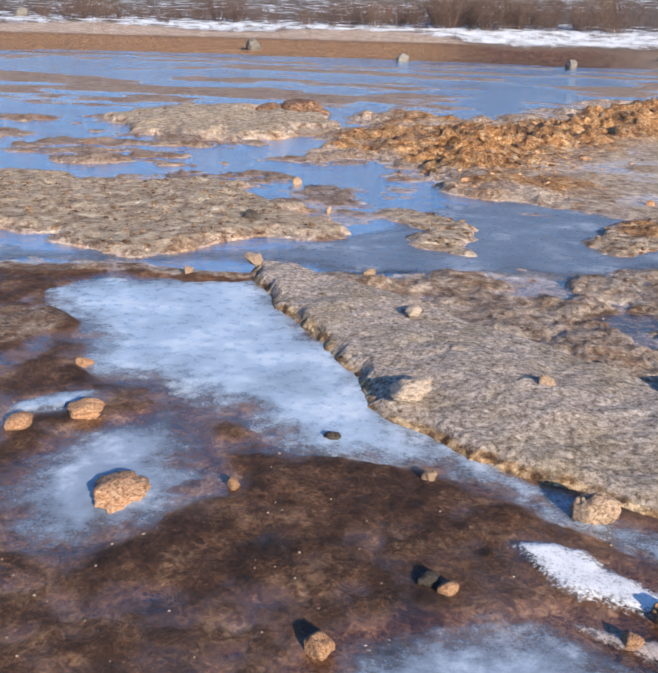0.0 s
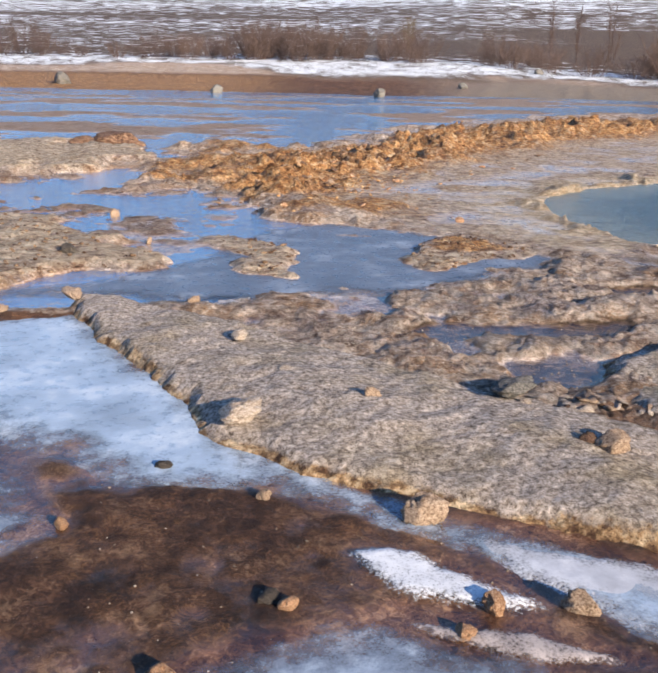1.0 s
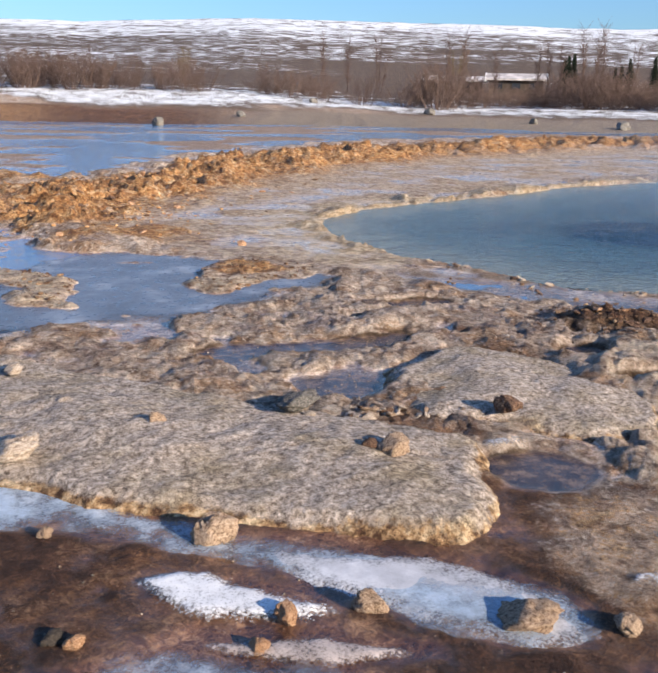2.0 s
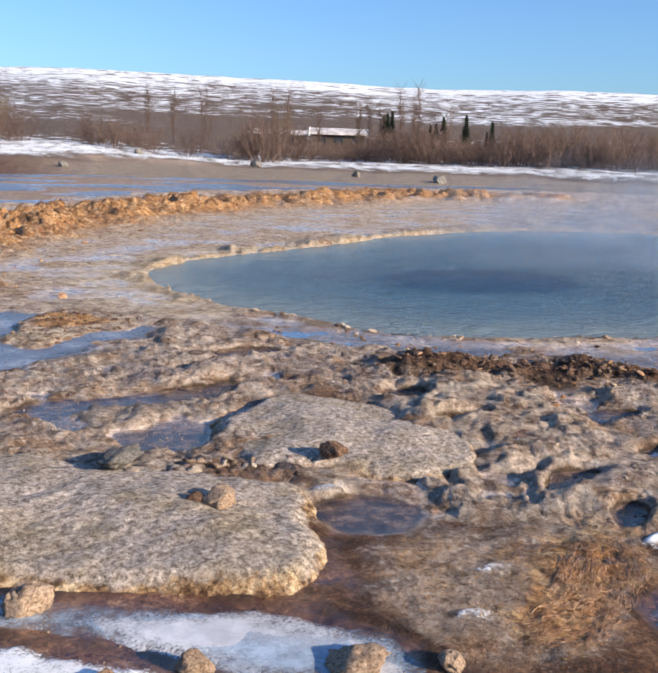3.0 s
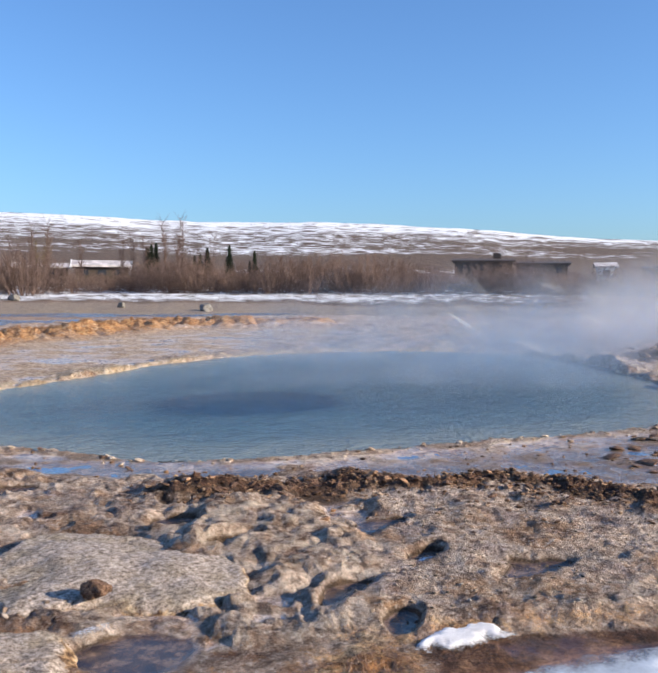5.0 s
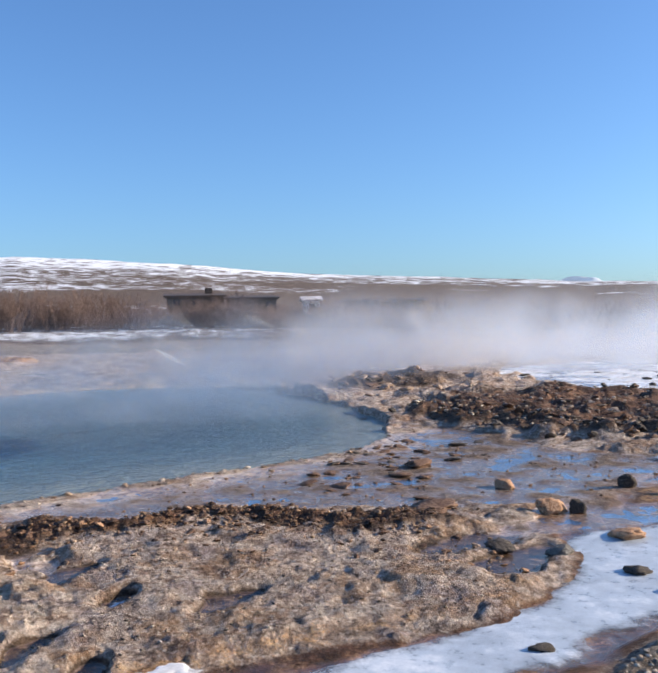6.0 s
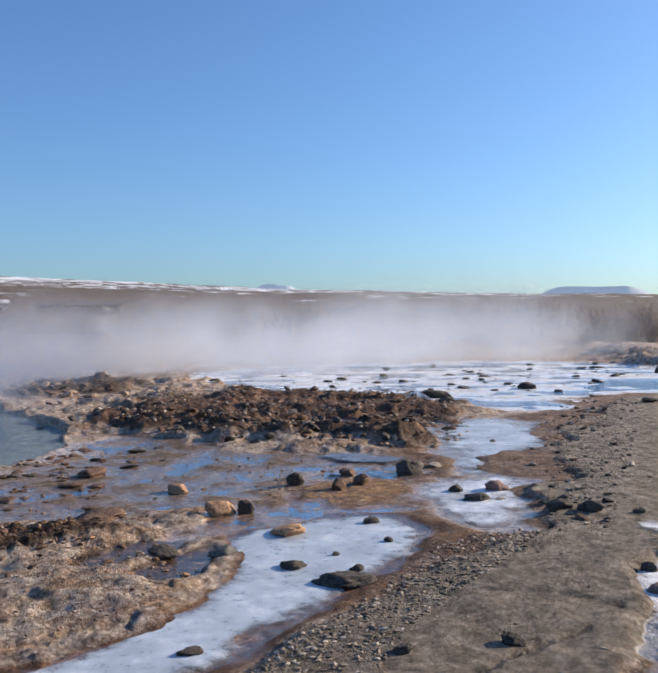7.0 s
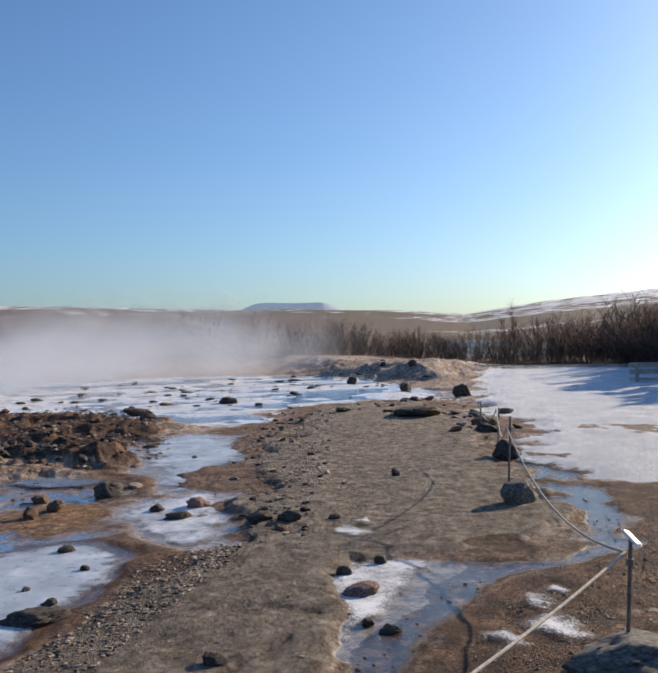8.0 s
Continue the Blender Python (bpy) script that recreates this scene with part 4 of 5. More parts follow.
slab("sinter_slab", SLAB_B, 0.013, 0.1, "grey-beige sinter slab with a crumbling cream edge and fine cracks", 100, [[(1.9, 2.55), (2.05, 2.42), (2.18, 2.36)]])
slab("sinter_slab", SLAB_C, 0.016, 0.085, "pale grey sinter slab with a pitted surface among puddles", 110)


def build_water():
    az = np.radians(np.arange(0, 360, 4.0))
    radii = np.array([0.5, 3, 8, 20, 45, 62])
    x, y = 0.4 + radii[:, None] * np.sin(az), -0.6 + radii[:, None] * np.cos(az)
    me = mesh_of("water", np.stack([x, y, 0 * x], -1).reshape(-1, 3), grid_faces(len(radii), len(az), True)[:, ::-1], M_WATER)
    ob = tagged(new("water", me), "shallow clear film of water reflecting the blue sky", "water", kind="structure")
    ob.visible_shadow = False
    xs, ys = np.arange(3.6, 20, 0.06), np.arange(2.4, 14.6, 0.06)
    x, y = np.meshgrid(xs, ys)
    d = inside(rounded(POOL), x, y)
    dv = np.hypot((x - VENT[0]) * 0.8, (y - VENT[1]) * 1.0)
    z = 0.009 + 0.05 * np.exp(-(dv / 1.0) ** 2) + 0.004 * fbm(x, y, 1.5, 4, 90) * step(0, 1, d)
    faces = grid_faces(len(ys), len(xs))
    faces = faces[d.ravel()[faces].min(1) > -0.12]
    used, back = np.unique(faces, return_inverse=True)
    me = mesh_of("hot_pool", np.stack([x, y, z], -1).reshape(-1, 3)[used], back.reshape(-1, 4), M_POOL)
    deep = 0.62 * step(-0.1, 2.2, d) + 0.6 * np.exp(-(dv / 0.95) ** 4)
    weight(me, "depth", np.clip(deep, 0, 1).ravel()[used])
    tagged(new("hot_pool", me), "steaming blue-grey hot spring pool with a dark vent", "hot spring", kind="structure")


build_water()

ICE_LABEL = "frosted white-blue ice sheet frozen over brown mud"
sheet("ice_sheet", ICE_A, 0.02, 0.012, M_ICE, ICE_LABEL, "ice", warp=0.14, fade=0.34, seed=81)
sheet("ice_sheet", ICE_B, 0.02, 0.012, M_ICE_BLUE, ICE_LABEL, "ice", warp=0.12, fade=0.3, seed=83)
sheet("ice_sheet", ICE_C, 0.02, 0.012, M_ICE, ICE_LABEL, "ice", warp=0.06, fade=0.15, seed=85)
sheet("ice_sheet", ICE_NEAR, 0.018, 0.012, M_ICE_BLUE, "thin blue-grey ice film over dark mud", "ice", warp=0.1, fade=0.3, seed=87)
sheet("ice_sheet", ICE_TAIL, 0.018, 0.014, M_ICE_TAIL, "rough grey-white frosted ice among stones", "ice", warp=0.1, fade=0.16, seed=140)
sheet("snow_patch", FROST, 0.016, 0.016, M_FROST, "pinkish white frost flakes on brown mud", "snow", warp=0.1, fade=0.05, seed=98)
sheet("snow_patch", SNOW_P, 0.015, 0.022, M_SNOW, "crusted white snow patch melting on brown mud", "snow", warp=0.09, fade=0.06, seed=88, thick=0.02)
sheet("snow_patch", SNOW_BAND, 0.012, 0.034, M_SNOW_BANK, "bank of packed white snow along the crust edge", "snow", warp=0.13, freq=7, fade=0.05, seed=136, thick=0.014)
sheet("ice_sheet", RIVER, 0.025, 0.013, M_ICE_WHITE, "white frozen stream winding between crust and gravel", "ice", warp=0.1, fade=0.18, seed=89)
sheet("ice_sheet", ICE_MID, 0.03, 0.014, M_ICE_BROKEN, "white ice with grey meltwater among stones", "ice", warp=0.15, fade=0.25, seed=90)
sheet("ice_sheet", ICE_FAR, 0.04, 0.012, M_ICE_WHITE, "white ice with grey meltwater among stones", "ice", warp=0.25, fade=0.4, seed=91)
sheet("ice_sheet", ICE_PATH, 0.02, 0.016, M_SNOW, "white ice patch in the hollow beside the path", "ice", warp=0.08, fade=0.14, seed=92)

CHANNEL = [(-4, 5.0), (-1.6, 5.35), (-0.4, 5.5), (0.4, 5.15), (1.0, 5.3), (1.8, 5.4), (3.0, 6.0), (3.5, 6.5), (2.6, 7.7), (1.8, 8.3), (1.0, 8.0), (0.3, 6.6), (-0.4, 5.9), (-1.4, 5.6), (-4, 5.9)]
sheet("ice_sheet", CHANNEL, 0.03, 0.007, M_ICE_GREY, "dull grey ice skin on the shallow channel", "ice", warp=0.15, fade=0.3, seed=93)
sheet("ice_sheet", [(10.3, 0.0), (10.4, -0.5), (9.9, -1.15), (9.5, -0.8), (9.7, -0.2)], 0.03, 0.03, M_ICE_GREY, "small frozen pond between the rubble heap and the sand", "ice", warp=0.12, fade=0.15, seed=97)
for k, (cx, cy, cr) in enumerate(((6.62, -2.62, 0.2), (6.9, -2.78, 0.1), (4.75, -3.05, 0.16), (4.4, -2.95, 0.2), (4.35, -2.65, 0.13), (5.0, -3.3, 0.1), (2.44, 2.52, 0.1), (2.52, 1.66, 0.07), (2.23, 1.39, 0.08), (4.22, 2.16, 0.13))):
    sheet("snow_patch", [(cx + cr * 1.3 * math.cos(a), cy + cr * 0.8 * math.sin(a)) for a in np.arange(0, 6.2, 0.9)], 0.012, height_at(cx, cy) + 0.016, M_SNOW, "small patch of old snow on brown ground", "snow", warp=0.09, freq=6, fade=0.8 * cr, seed=120 + 3 * k, thick=0.012)


# ---- stones ----
def stone_mesh(seed, detail=2, flat=1.0, rough=0.35):
    bm = bmesh.new()
    bmesh.ops.create_icosphere(bm, subdivisions=detail, radius=0.5)
    off = Vector((seed * 3.7, seed * 1.9, seed * 0.7))
    for v in bm.verts:
        c = v.co.normalized()
        k = 1 + rough * noise.fractal(c * 1.3 + off, 1.0, 2.0, 3) + 0.12 * noise.noise(c * 6 + off) - 0.1 * rough / 0.35 * abs(noise.noise(c * 3.3 + off)) + (0.05 * noise.noise(c * 14 + off) if detail > 2 else 0)
        # a few chipped faces
        for j in range(4):
            n = Vector((math.sin(seed * 2.1 + j * 1.7), math.cos(seed * 1.3 + j * 2.9), math.sin(seed + j * 4.1))).normalized()
            q = c.dot(n) * k
            if q > 0.78:
                k *= 0.78 / q
        v.co = c * 0.5 * k
        v.co.z *= flat
    me = bpy.data.meshes.new("stone")
    bm.to_mesh(me)
    bm.free()
    for poly in me.polygons:
        poly.use_smooth = detail > 2
    return me


SHAPES_FINE = [stone_mesh(k + 1, 4, 1.0) for k in range(8)]
SHAPES = [stone_mesh(k + 20, 2, 0.9, 0.45) for k in range(10)]
DYED = {}


def dyed(shape, key):
    if (shape.name, key) not in DYED:
        me = shape.copy()
        me.materials.clear()
        me.materials.append(STONES[key][0])
        DYED[(shape.name, key)] = me
    return DYED[(shape.name, key)]


def stone(x, y, wide, tall, key, shapes, sink=0.25, level=None, label="", group=""):
    ob = new("stone", dyed(shapes[RNG.integers(len(shapes))], key))
    z = (height_at(x, y) if level is None else level) + tall * (0.5 - sink)
    ob.location, ob.rotation_euler = (x, y, z), (RNG.uniform(-0.2, 0.2), RNG.uniform(-0.2, 0.2), RNG.uniform(0, 6.28))
    ob.scale = (wide * 1.1, wide * RNG.uniform(0.75, 1.0), tall * 1.25)
    return tagged(ob, label or STONES[key][1], "stone", group)


NEAR = [(-0.60, 2.22, 0.24, 0.065, "o"), (0.11, 2.72, 0.07, 0.04, "d"), (0.12, 1.45, 0.09, 0.06, "o"), (-0.91, 2.85, 0.14, 0.07, "o"), (-1.13, 2.70, 0.11, 0.06, "o"), (-1.08, 3.40, 0.08, 0.04, "o"), (1.01, 2.19, 0.16, 0.12, "t"), (-0.90, 5.07, 0.08, 0.05, "t"), (0.27, 5.1, 0.10, 0.05, "t"), (-0.22, 2.29, 0.05, 0.04, "o"), (0.47, 2.4, 0.05, 0.04, "t"), (0.48, 1.72, 0.06, 0.04, "o"), (0.95, 1.53, 0.06, 0.04, "o"), (0.43, 1.77, 0.07, 0.03, "d"), (1.32, 1.6, 0.095, 0.075, "t"), (1.07, 1.64, 0.08, 0.07, "o"), (1.73, 1.38, 0.17, 0.075, "t"), (1.97, 1.23, 0.1, 0.055, "t"), (1.52, 2.95, 0.08, 0.05, "w")]
ON_SLAB = [(0.43, 3.03, 0.2, 0.08, "w"), (1.02, 3.14, 0.07, 0.07, "t"), (0.69, 3.56, 0.09, 0.04, "w"), (0.5, 4.18, 0.12, 0.05, "w"), (-0.49, 5.2, 0.14, 0.05, "t"), (1.86, 2.52, 0.13, 0.085, "t"), (1.78, 2.56, 0.07, 0.06, "b"), (1.70, 3.2, 0.25, 0.06, "g"), (2.62, 2.82, 0.14, 0.07, "b")]
# the first dark stone is put in for a hollow's shadow
MIDDLE = [(-0.69, 6.74, 0.14, 0.08, "d"), (-0.47, 8.85, 0.09, 0.1, "t"), (-0.08, 7.3, 0.05, 0.08, "t"), (-0.99, 17.4, 0.9, 0.34, "b"), (-1.6, 17.2, 0.5, 0.2, "b"), (7.25, 0.45, 0.25, 0.13, "o"), (7.3, 0.27, 0.12, 0.12, "d"), (6.6, -0.14, 0.26, 0.08, "o"), (5.42, -0.58, 0.28, 0.075, "d"), (6.01, -0.5, 0.05, 0.04, "d"), (6.94, -0.7, 0.1, 0.06, "d"), (6.38, -0.82, 0.06, 0.05, "d"), (5.74, -0.26, 0.14, 0.06, "d"), (4.37, 0.03, 0.13, 0.035, "d"), (5.68, -0.64, 0.08, 0.05, "d"), (5.99, 0.2, 0.15, 0.06, "g"), (5.96, 0.56, 0.16, 0.05, "d")]
BEYOND = [(9.08, -1.02, 0.3, 0.16, "d"), (9.43, -1.28, 0.16, 0.05, "w"), (8.95, -0.44, 0.17, 0.08, "b"), (8.43, 0.01, 0.14, 0.14, "d"), (8.15, -1.39, 0.13, 0.08, "d"), (8.2, -0.39, 0.15, 0.11, "b"), (8.45, -0.58, 0.16, 0.1, "b"), (8.97, 2.04, 0.34, 0.09, "b"), (8.12, 0.99, 0.19, 0.08, "o"), (6.9, 1.29, 0.42, 0.09, "b"), (8.22, -1.74, 0.2, 0.11, "p"), (7.78, -1.53, 0.21, 0.08, "d"), (5.3, -2.28, 0.19, 0.07, "p"), (5.71, -2.3, 0.1, 0.07, "d"), (5.87, -2.58, 0.08, 0.07, "d"), (4.81, -2.16, 0.07, 0.04, "d"), (4.68, -2.23, 0.09, 0.04, "d")]
PATHSIDE = [(7.15, -4.17, 0.27, 0.24, "g"), (9.76, -5.36, 0.27, 0.24, "d"), (8.83, -3.72, 0.09, 0.08, "d"), (9.2, -3.13, 0.08, 0.05, "w"), (22.2, -8.7, 0.31, 0.27, "d"), (19.2, -8.95, 0.33, 0.33, "d"), (26.7, -8.6, 0.29, 0.26, "d"), (29.3, -10.5, 0.22, 0.17, "d"), (27.3, -10.8, 0.25, 0.19, "d"), (20.4, -3.85, 0.48, 0.16, "d"), (15.8, -1.8, 0.26, 0.1, "d"), (18.1, -1.8, 0.5, 0.17, "d"), (14.9, -6.25, 0.8, 0.2, "d"), (13.1, -6.65, 0.4, 0.14, "b"), (4.42, -1.36, 0.11, 0.045, "d"), (4.28, -0.88, 0.09, 0.035, "d"), (7.28, -2.09, 0.2, 0.1, "d"), (7.15, -2.29, 0.16, 0.08, "d")]
for rows in (NEAR, MIDDLE, BEYOND, PATHSIDE):
    for sx, sy, sw, sh, key in rows:
        stone(sx, sy, sw, sh, key, SHAPES_FINE)
for sx, sy, sw, sh, key in ON_SLAB:
    stone(sx, sy, sw, sh, key, SHAPES_FINE, level=0.085, sink=0.2)
ROADSIDE = [(-27.2, 74.0, 1.1, 0.9), (-6.8, 58.2, 1.05, 0.75), (2.4, 52.9, 0.7, 0.6), (11.4, 50.2, 0.75, 0.55), (18.6, 57.7, 0.6, 0.45), (27.1, 66, 0.65, 0.45), (33.3, 58.5, 0.8, 0.5), (36.1, 49.6, 0.6, 0.45), (39.0, 44.3, 1.0, 0.55)]
for sx, sy, sw, sh in ROADSIDE:
    stone(sx, sy, sw, sh, "g", SHAPES_FINE, label="grey boulder marking the edge of the gravel road", group="boulders along the road")


def rubble(name, spots, keys, label, low, high):
    """Loose stones heaped on a ridge, each a part of it."""
    base = new(name)
    tagged(base, label, "rubble")
    xs, ys = np.array([s[0] for s in spots]), np.array([s[1] for s in spots])
    zs, _ = land(xs, ys)
    for x, y, z in zip(xs, ys, zs):
        ob = new("stone", dyed(SHAPES[RNG.integers(len(SHAPES))], keys[RNG.integers(len(keys))]))
        s = low + (high - low) * RNG.random() ** 2
        ob.parent = base
        ob.location, ob.rotation_euler = (x, y, z + 0.12 * s), (RNG.uniform(-0.5, 0.5), RNG.uniform(-0.5, 0.5), RNG.uniform(0, 6.28))
        ob.scale = (s * RNG.uniform(0.8, 1.5), s, s * RNG.uniform(0.3, 0.6))
    return base


def scatter(line, count, spread):
    pts = np.array(line)
    k = RNG.random(count) * (len(pts) - 1)
    i = np.minimum(k.astype(int), len(pts) - 2)
    f = (k - i)[:, None]
    return pts[i] * (1 - f) + pts[i + 1] * f + RNG.normal(0, spread, (count, 2))


rubble("rubble_ridge", scatter(RIDGE_J, 300, 0.2), "bbbobbb", "low ridge of dark brown broken sinter stones", 0.018, 0.075)
rubble("rubble_ridge", scatter([(4.6, 3.3), (5.4, 2.6), (5.9, 1.9), (6.0, 1.0), (5.4, 0.6)], 220, 0.28), "bbtobt", "brown broken crust blocks strewn beside the frozen stream", 0.012, 0.055)
rubble("rubble_ridge", scatter([(0, 0), (1, 0)], 70, 0.07) * (0.75, 0.8) + (1.75, 3.03), "twtwbw", "row of small pale stones along the slab edge", 0.018, 0.06)
rubble("rubble_heap", np.concatenate([scatter(RIDGE_K, 170, 0.45), scatter([(12.5, 1), (15, 0.5), (18, 0), (20, 1)], 120, 1.2)]), "bdbdbdt", "heap of dark brown broken sinter blocks by the pool", 0.05, 0.19)
rubble("shore_crust", scatter([(4.4, 7.0), (4.75, 6.0), (5.1, 5.25), (6.1, 4.6), (7.8, 3.95), (8.9, 3.3), (10.2, 3.0)], 150, 0.13), "wwtwtb", "pale crusted sinter flakes along the pool shore", 0.018, 0.075)
rubble("rubble_heap", scatter([(16.5, 5.2), (19, 6), (23, 6.8)], 70, 0.6), "bdt", "far mound of brown sinter rubble in the steam", 0.1, 0.32)
rubble("rubble_ridge", scatter(ORANGE_ARC[:6], 300, 0.9) + (0.3, 0.0), "ootb", "rough orange sinter crust broken into lumps", 0.03, 0.11)
rubble("stone_row", scatter([(6.9, -2.05), (8.2, -2.3), (10.5, -2.75), (14, -3.6), (17, -4.6)], 130, 0.28), "dddgbw", "line of dark stones along the edge of the path", 0.02, 0.11)
rubble("stone_row", scatter([(16, -5.2), (18.5, -8), (14, -7), (11.5, -6.0)], 45, 0.4), "ddbg", "dark stones between path and snow field", 0.06, 0.28)
for x, y in np.concatenate([scatter([(19, -1.5), (23, -3), (29, -6), (26, -9)], 90, 2.2), scatter([(24, 1), (30, -2), (32, -7)], 50, 2.5)]):
    s = 0.05 + 0.17 * RNG.random() ** 3
    stone(x, y, s * 1.6, s * 0.4, "d", SHAPES, label="dark stone sticking out of white ice", group="dark stones on the white ice")
for x, y in scatter([(7.6, 1.9), (8.6, 2.6), (9.4, 2.2), (10.5, 2.4)], 60, 0.5):
    s = 0.05 + 0.1 * RNG.random() ** 2
    stone(x, y, s * 1.5, s * 0.3, "bbdb"[RNG.integers(4)], SHAPES, label="small brown crust lump on the wet flat", group="crust lumps on the wet flat")


def pebbles(name, spots, low, high, mat, label):
    """Uncounted small stones in one mesh."""
    ico = bmesh.new()
    bmesh.ops.create_icosphere(ico, subdivisions=1, radius=0.5)
    base = np.array([v.co[:] for v in ico.verts])
    tri = np.array([[v.index for v in f.verts] for f in ico.faces])
    ico.free()
    n = len(spots)
    zs, _ = land(spots[:, 0], spots[:, 1])
    s = low + (high - low) * RNG.random(n) ** 3.5
    s = s * 0.75
    k = base[None] * RNG.uniform(0.65, 1.2, (n, len(base), 1)) * (s[:, None, None] * np.stack([RNG.uniform(0.9, 1.6, n), RNG.uniform(0.7, 1.1, n), RNG.uniform(0.35, 0.7, n)], -1)[:, None])
    a = RNG.uniform(0, 6.28, n)
    c, d = np.cos(a)[:, None], np.sin(a)[:, None]
    v = np.stack([k[..., 0] * c - k[..., 1] * d + spots[:, :1], k[..., 0] * d + k[..., 1] * c + spots[:, 1:], k[..., 2] + (zs + 0.1 * s)[:, None]], -1)
    me = mesh_of(name, v.reshape(-1, 3), (tri[None] + np.arange(n)[:, None, None] * len(base)).reshape(-1, 3), mat, False)
    tagged(new(name, me), label, "gravel", kind="stuff")


def within(outline, count):
    p = rounded(outline, 1)
    lo, hi = p.min(0), p.max(0)
    q = RNG.uniform(lo, hi, (count, 2))
    return q[inside(p, q[:, 0], q[:, 1]) > 0]


def pebble_material():
    m, tree, bsdf = material("mixed_pebbles")
    g = Nodes(tree)
    rnd = g.node("ShaderNodeNewGeometry").outputs["Random Per Island"]
    c = g.ramp(rnd, [(0.0, (0.05, 0.04, 0.032)), (0.35, (0.16, 0.12, 0.085)), (0.7, (0.3, 0.22, 0.15)), (1.0, (0.5, 0.42, 0.33))], 1.0)
    g.link(c, bsdf.inputs["Base Color"])
    bsdf.inputs["Roughness"].default_value = 0.85
    return m


M_PEBBLE = pebble_material()
M_CRUMB_ORANGE = stone_material("orange_crumbs", (0.18, 0.075, 0.03), (0.54, 0.29, 0.12), (0.78, 0.54, 0.29), 5)
M_CRUMB_BROWN = stone_material("brown_crumbs", (0.06, 0.03, 0.018), (0.2, 0.115, 0.065), (0.4, 0.28, 0.18), 9)
arc = scatter(ORANGE_ARC[:6], 6000, 0.75) + (0.3, 0.0)
pebbles("crust_crumbs", arc, 0.01, 0.075, M_CRUMB_ORANGE, "orange sinter crumbs covering the rough arc of crust")
pebbles("crust_crumbs", scatter(RIDGE_J, 3200, 0.2), 0.008, 0.06, M_CRUMB_BROWN, "brown sinter crumbs between the stones of the ridge")
pebbles("crust_crumbs", np.concatenate([within(ISLAND_E, 500), within(SLAB_D, 1800), within(ISLETS[0], 300), within(ISLETS[1], 400)]), 0.01, 0.07, M_CRUMB_BROWN, "brown crust flakes lying on the low islands")
pebbles("crust_crumbs", within(FLAT_SOUTH, 2600), 0.008, 0.06, M_CRUMB_BROWN, "brown crust flakes lying on the wet flat")
pebbles("gravel", within([(3.6, -0.1), (4.4, -0.35), (5.6, -0.95), (6.4, -1.2), (6.9, -1.9), (6.2, -1.75), (5.4, -1.3), (4.6, -0.9), (3.6, -0.7)], 12000), 0.006, 0.044, M_PEBBLE, "brown and grey gravel along the frozen stream")
pebbles("gravel", within([(2.9, -2.3), (4.0, -2.25), (5.0, -3.0), (5.6, -4.1), (6.4, -4.8), (7.0, -5.6), (4, -6.5), (2, -4)], 16000), 0.006, 0.03, M_PEBBLE, "orange-brown gravel beside the meltwater stream")
pebbles("crust_crumbs", within(CRUST, 4200), 0.004, 0.03, M_PEBBLE, "small sinter crumbs strewn over the crust")
pebbles("crust_crumbs", within([(0.3, 3.9), (2.2, 2.9), (2.6, 3.9), (3.3, 5.2), (3.2, 6.0), (1.5, 5.3), (-0.3, 5.4)], 3200), 0.003, 0.02, M_PEBBLE, "small sinter crumbs strewn over the crust")
pebbles("gravel", within(STREAM, 2600), 0.006, 0.04, M_PEBBLE, "dark wet pebbles in the shallow meltwater stream")
pebbles("crust_crumbs", within(HEAP_K, 5200), 0.015, 0.12, M_PEBBLE, "broken sinter chips over the dark heap")

pebbles("gravel", within([(6.5, -1.8), (9, -2.3), (12, -3.2), (17, -4.8), (17, -5.3), (12, -4), (9, -3), (6.6, -2.4)], 5000), 0.008, 0.07, M_PEBBLE, "loose grey and brown gravel along the stone row")
pebbles("gravel", within(PLATE, 9000), 0.004, 0.028, M_PEBBLE, "small loose stones strewn over the grey path")
pebbles("crust_crumbs", within([(-1.6, 1.0), (-1.4, 3.0), (0.6, 2.4), (1.6, 1.7), (2.0, 1.0), (0.8, 0.9)], 900), 0.003, 0.016, M_PEBBLE, "tiny crumbs scattered on the brown mud")


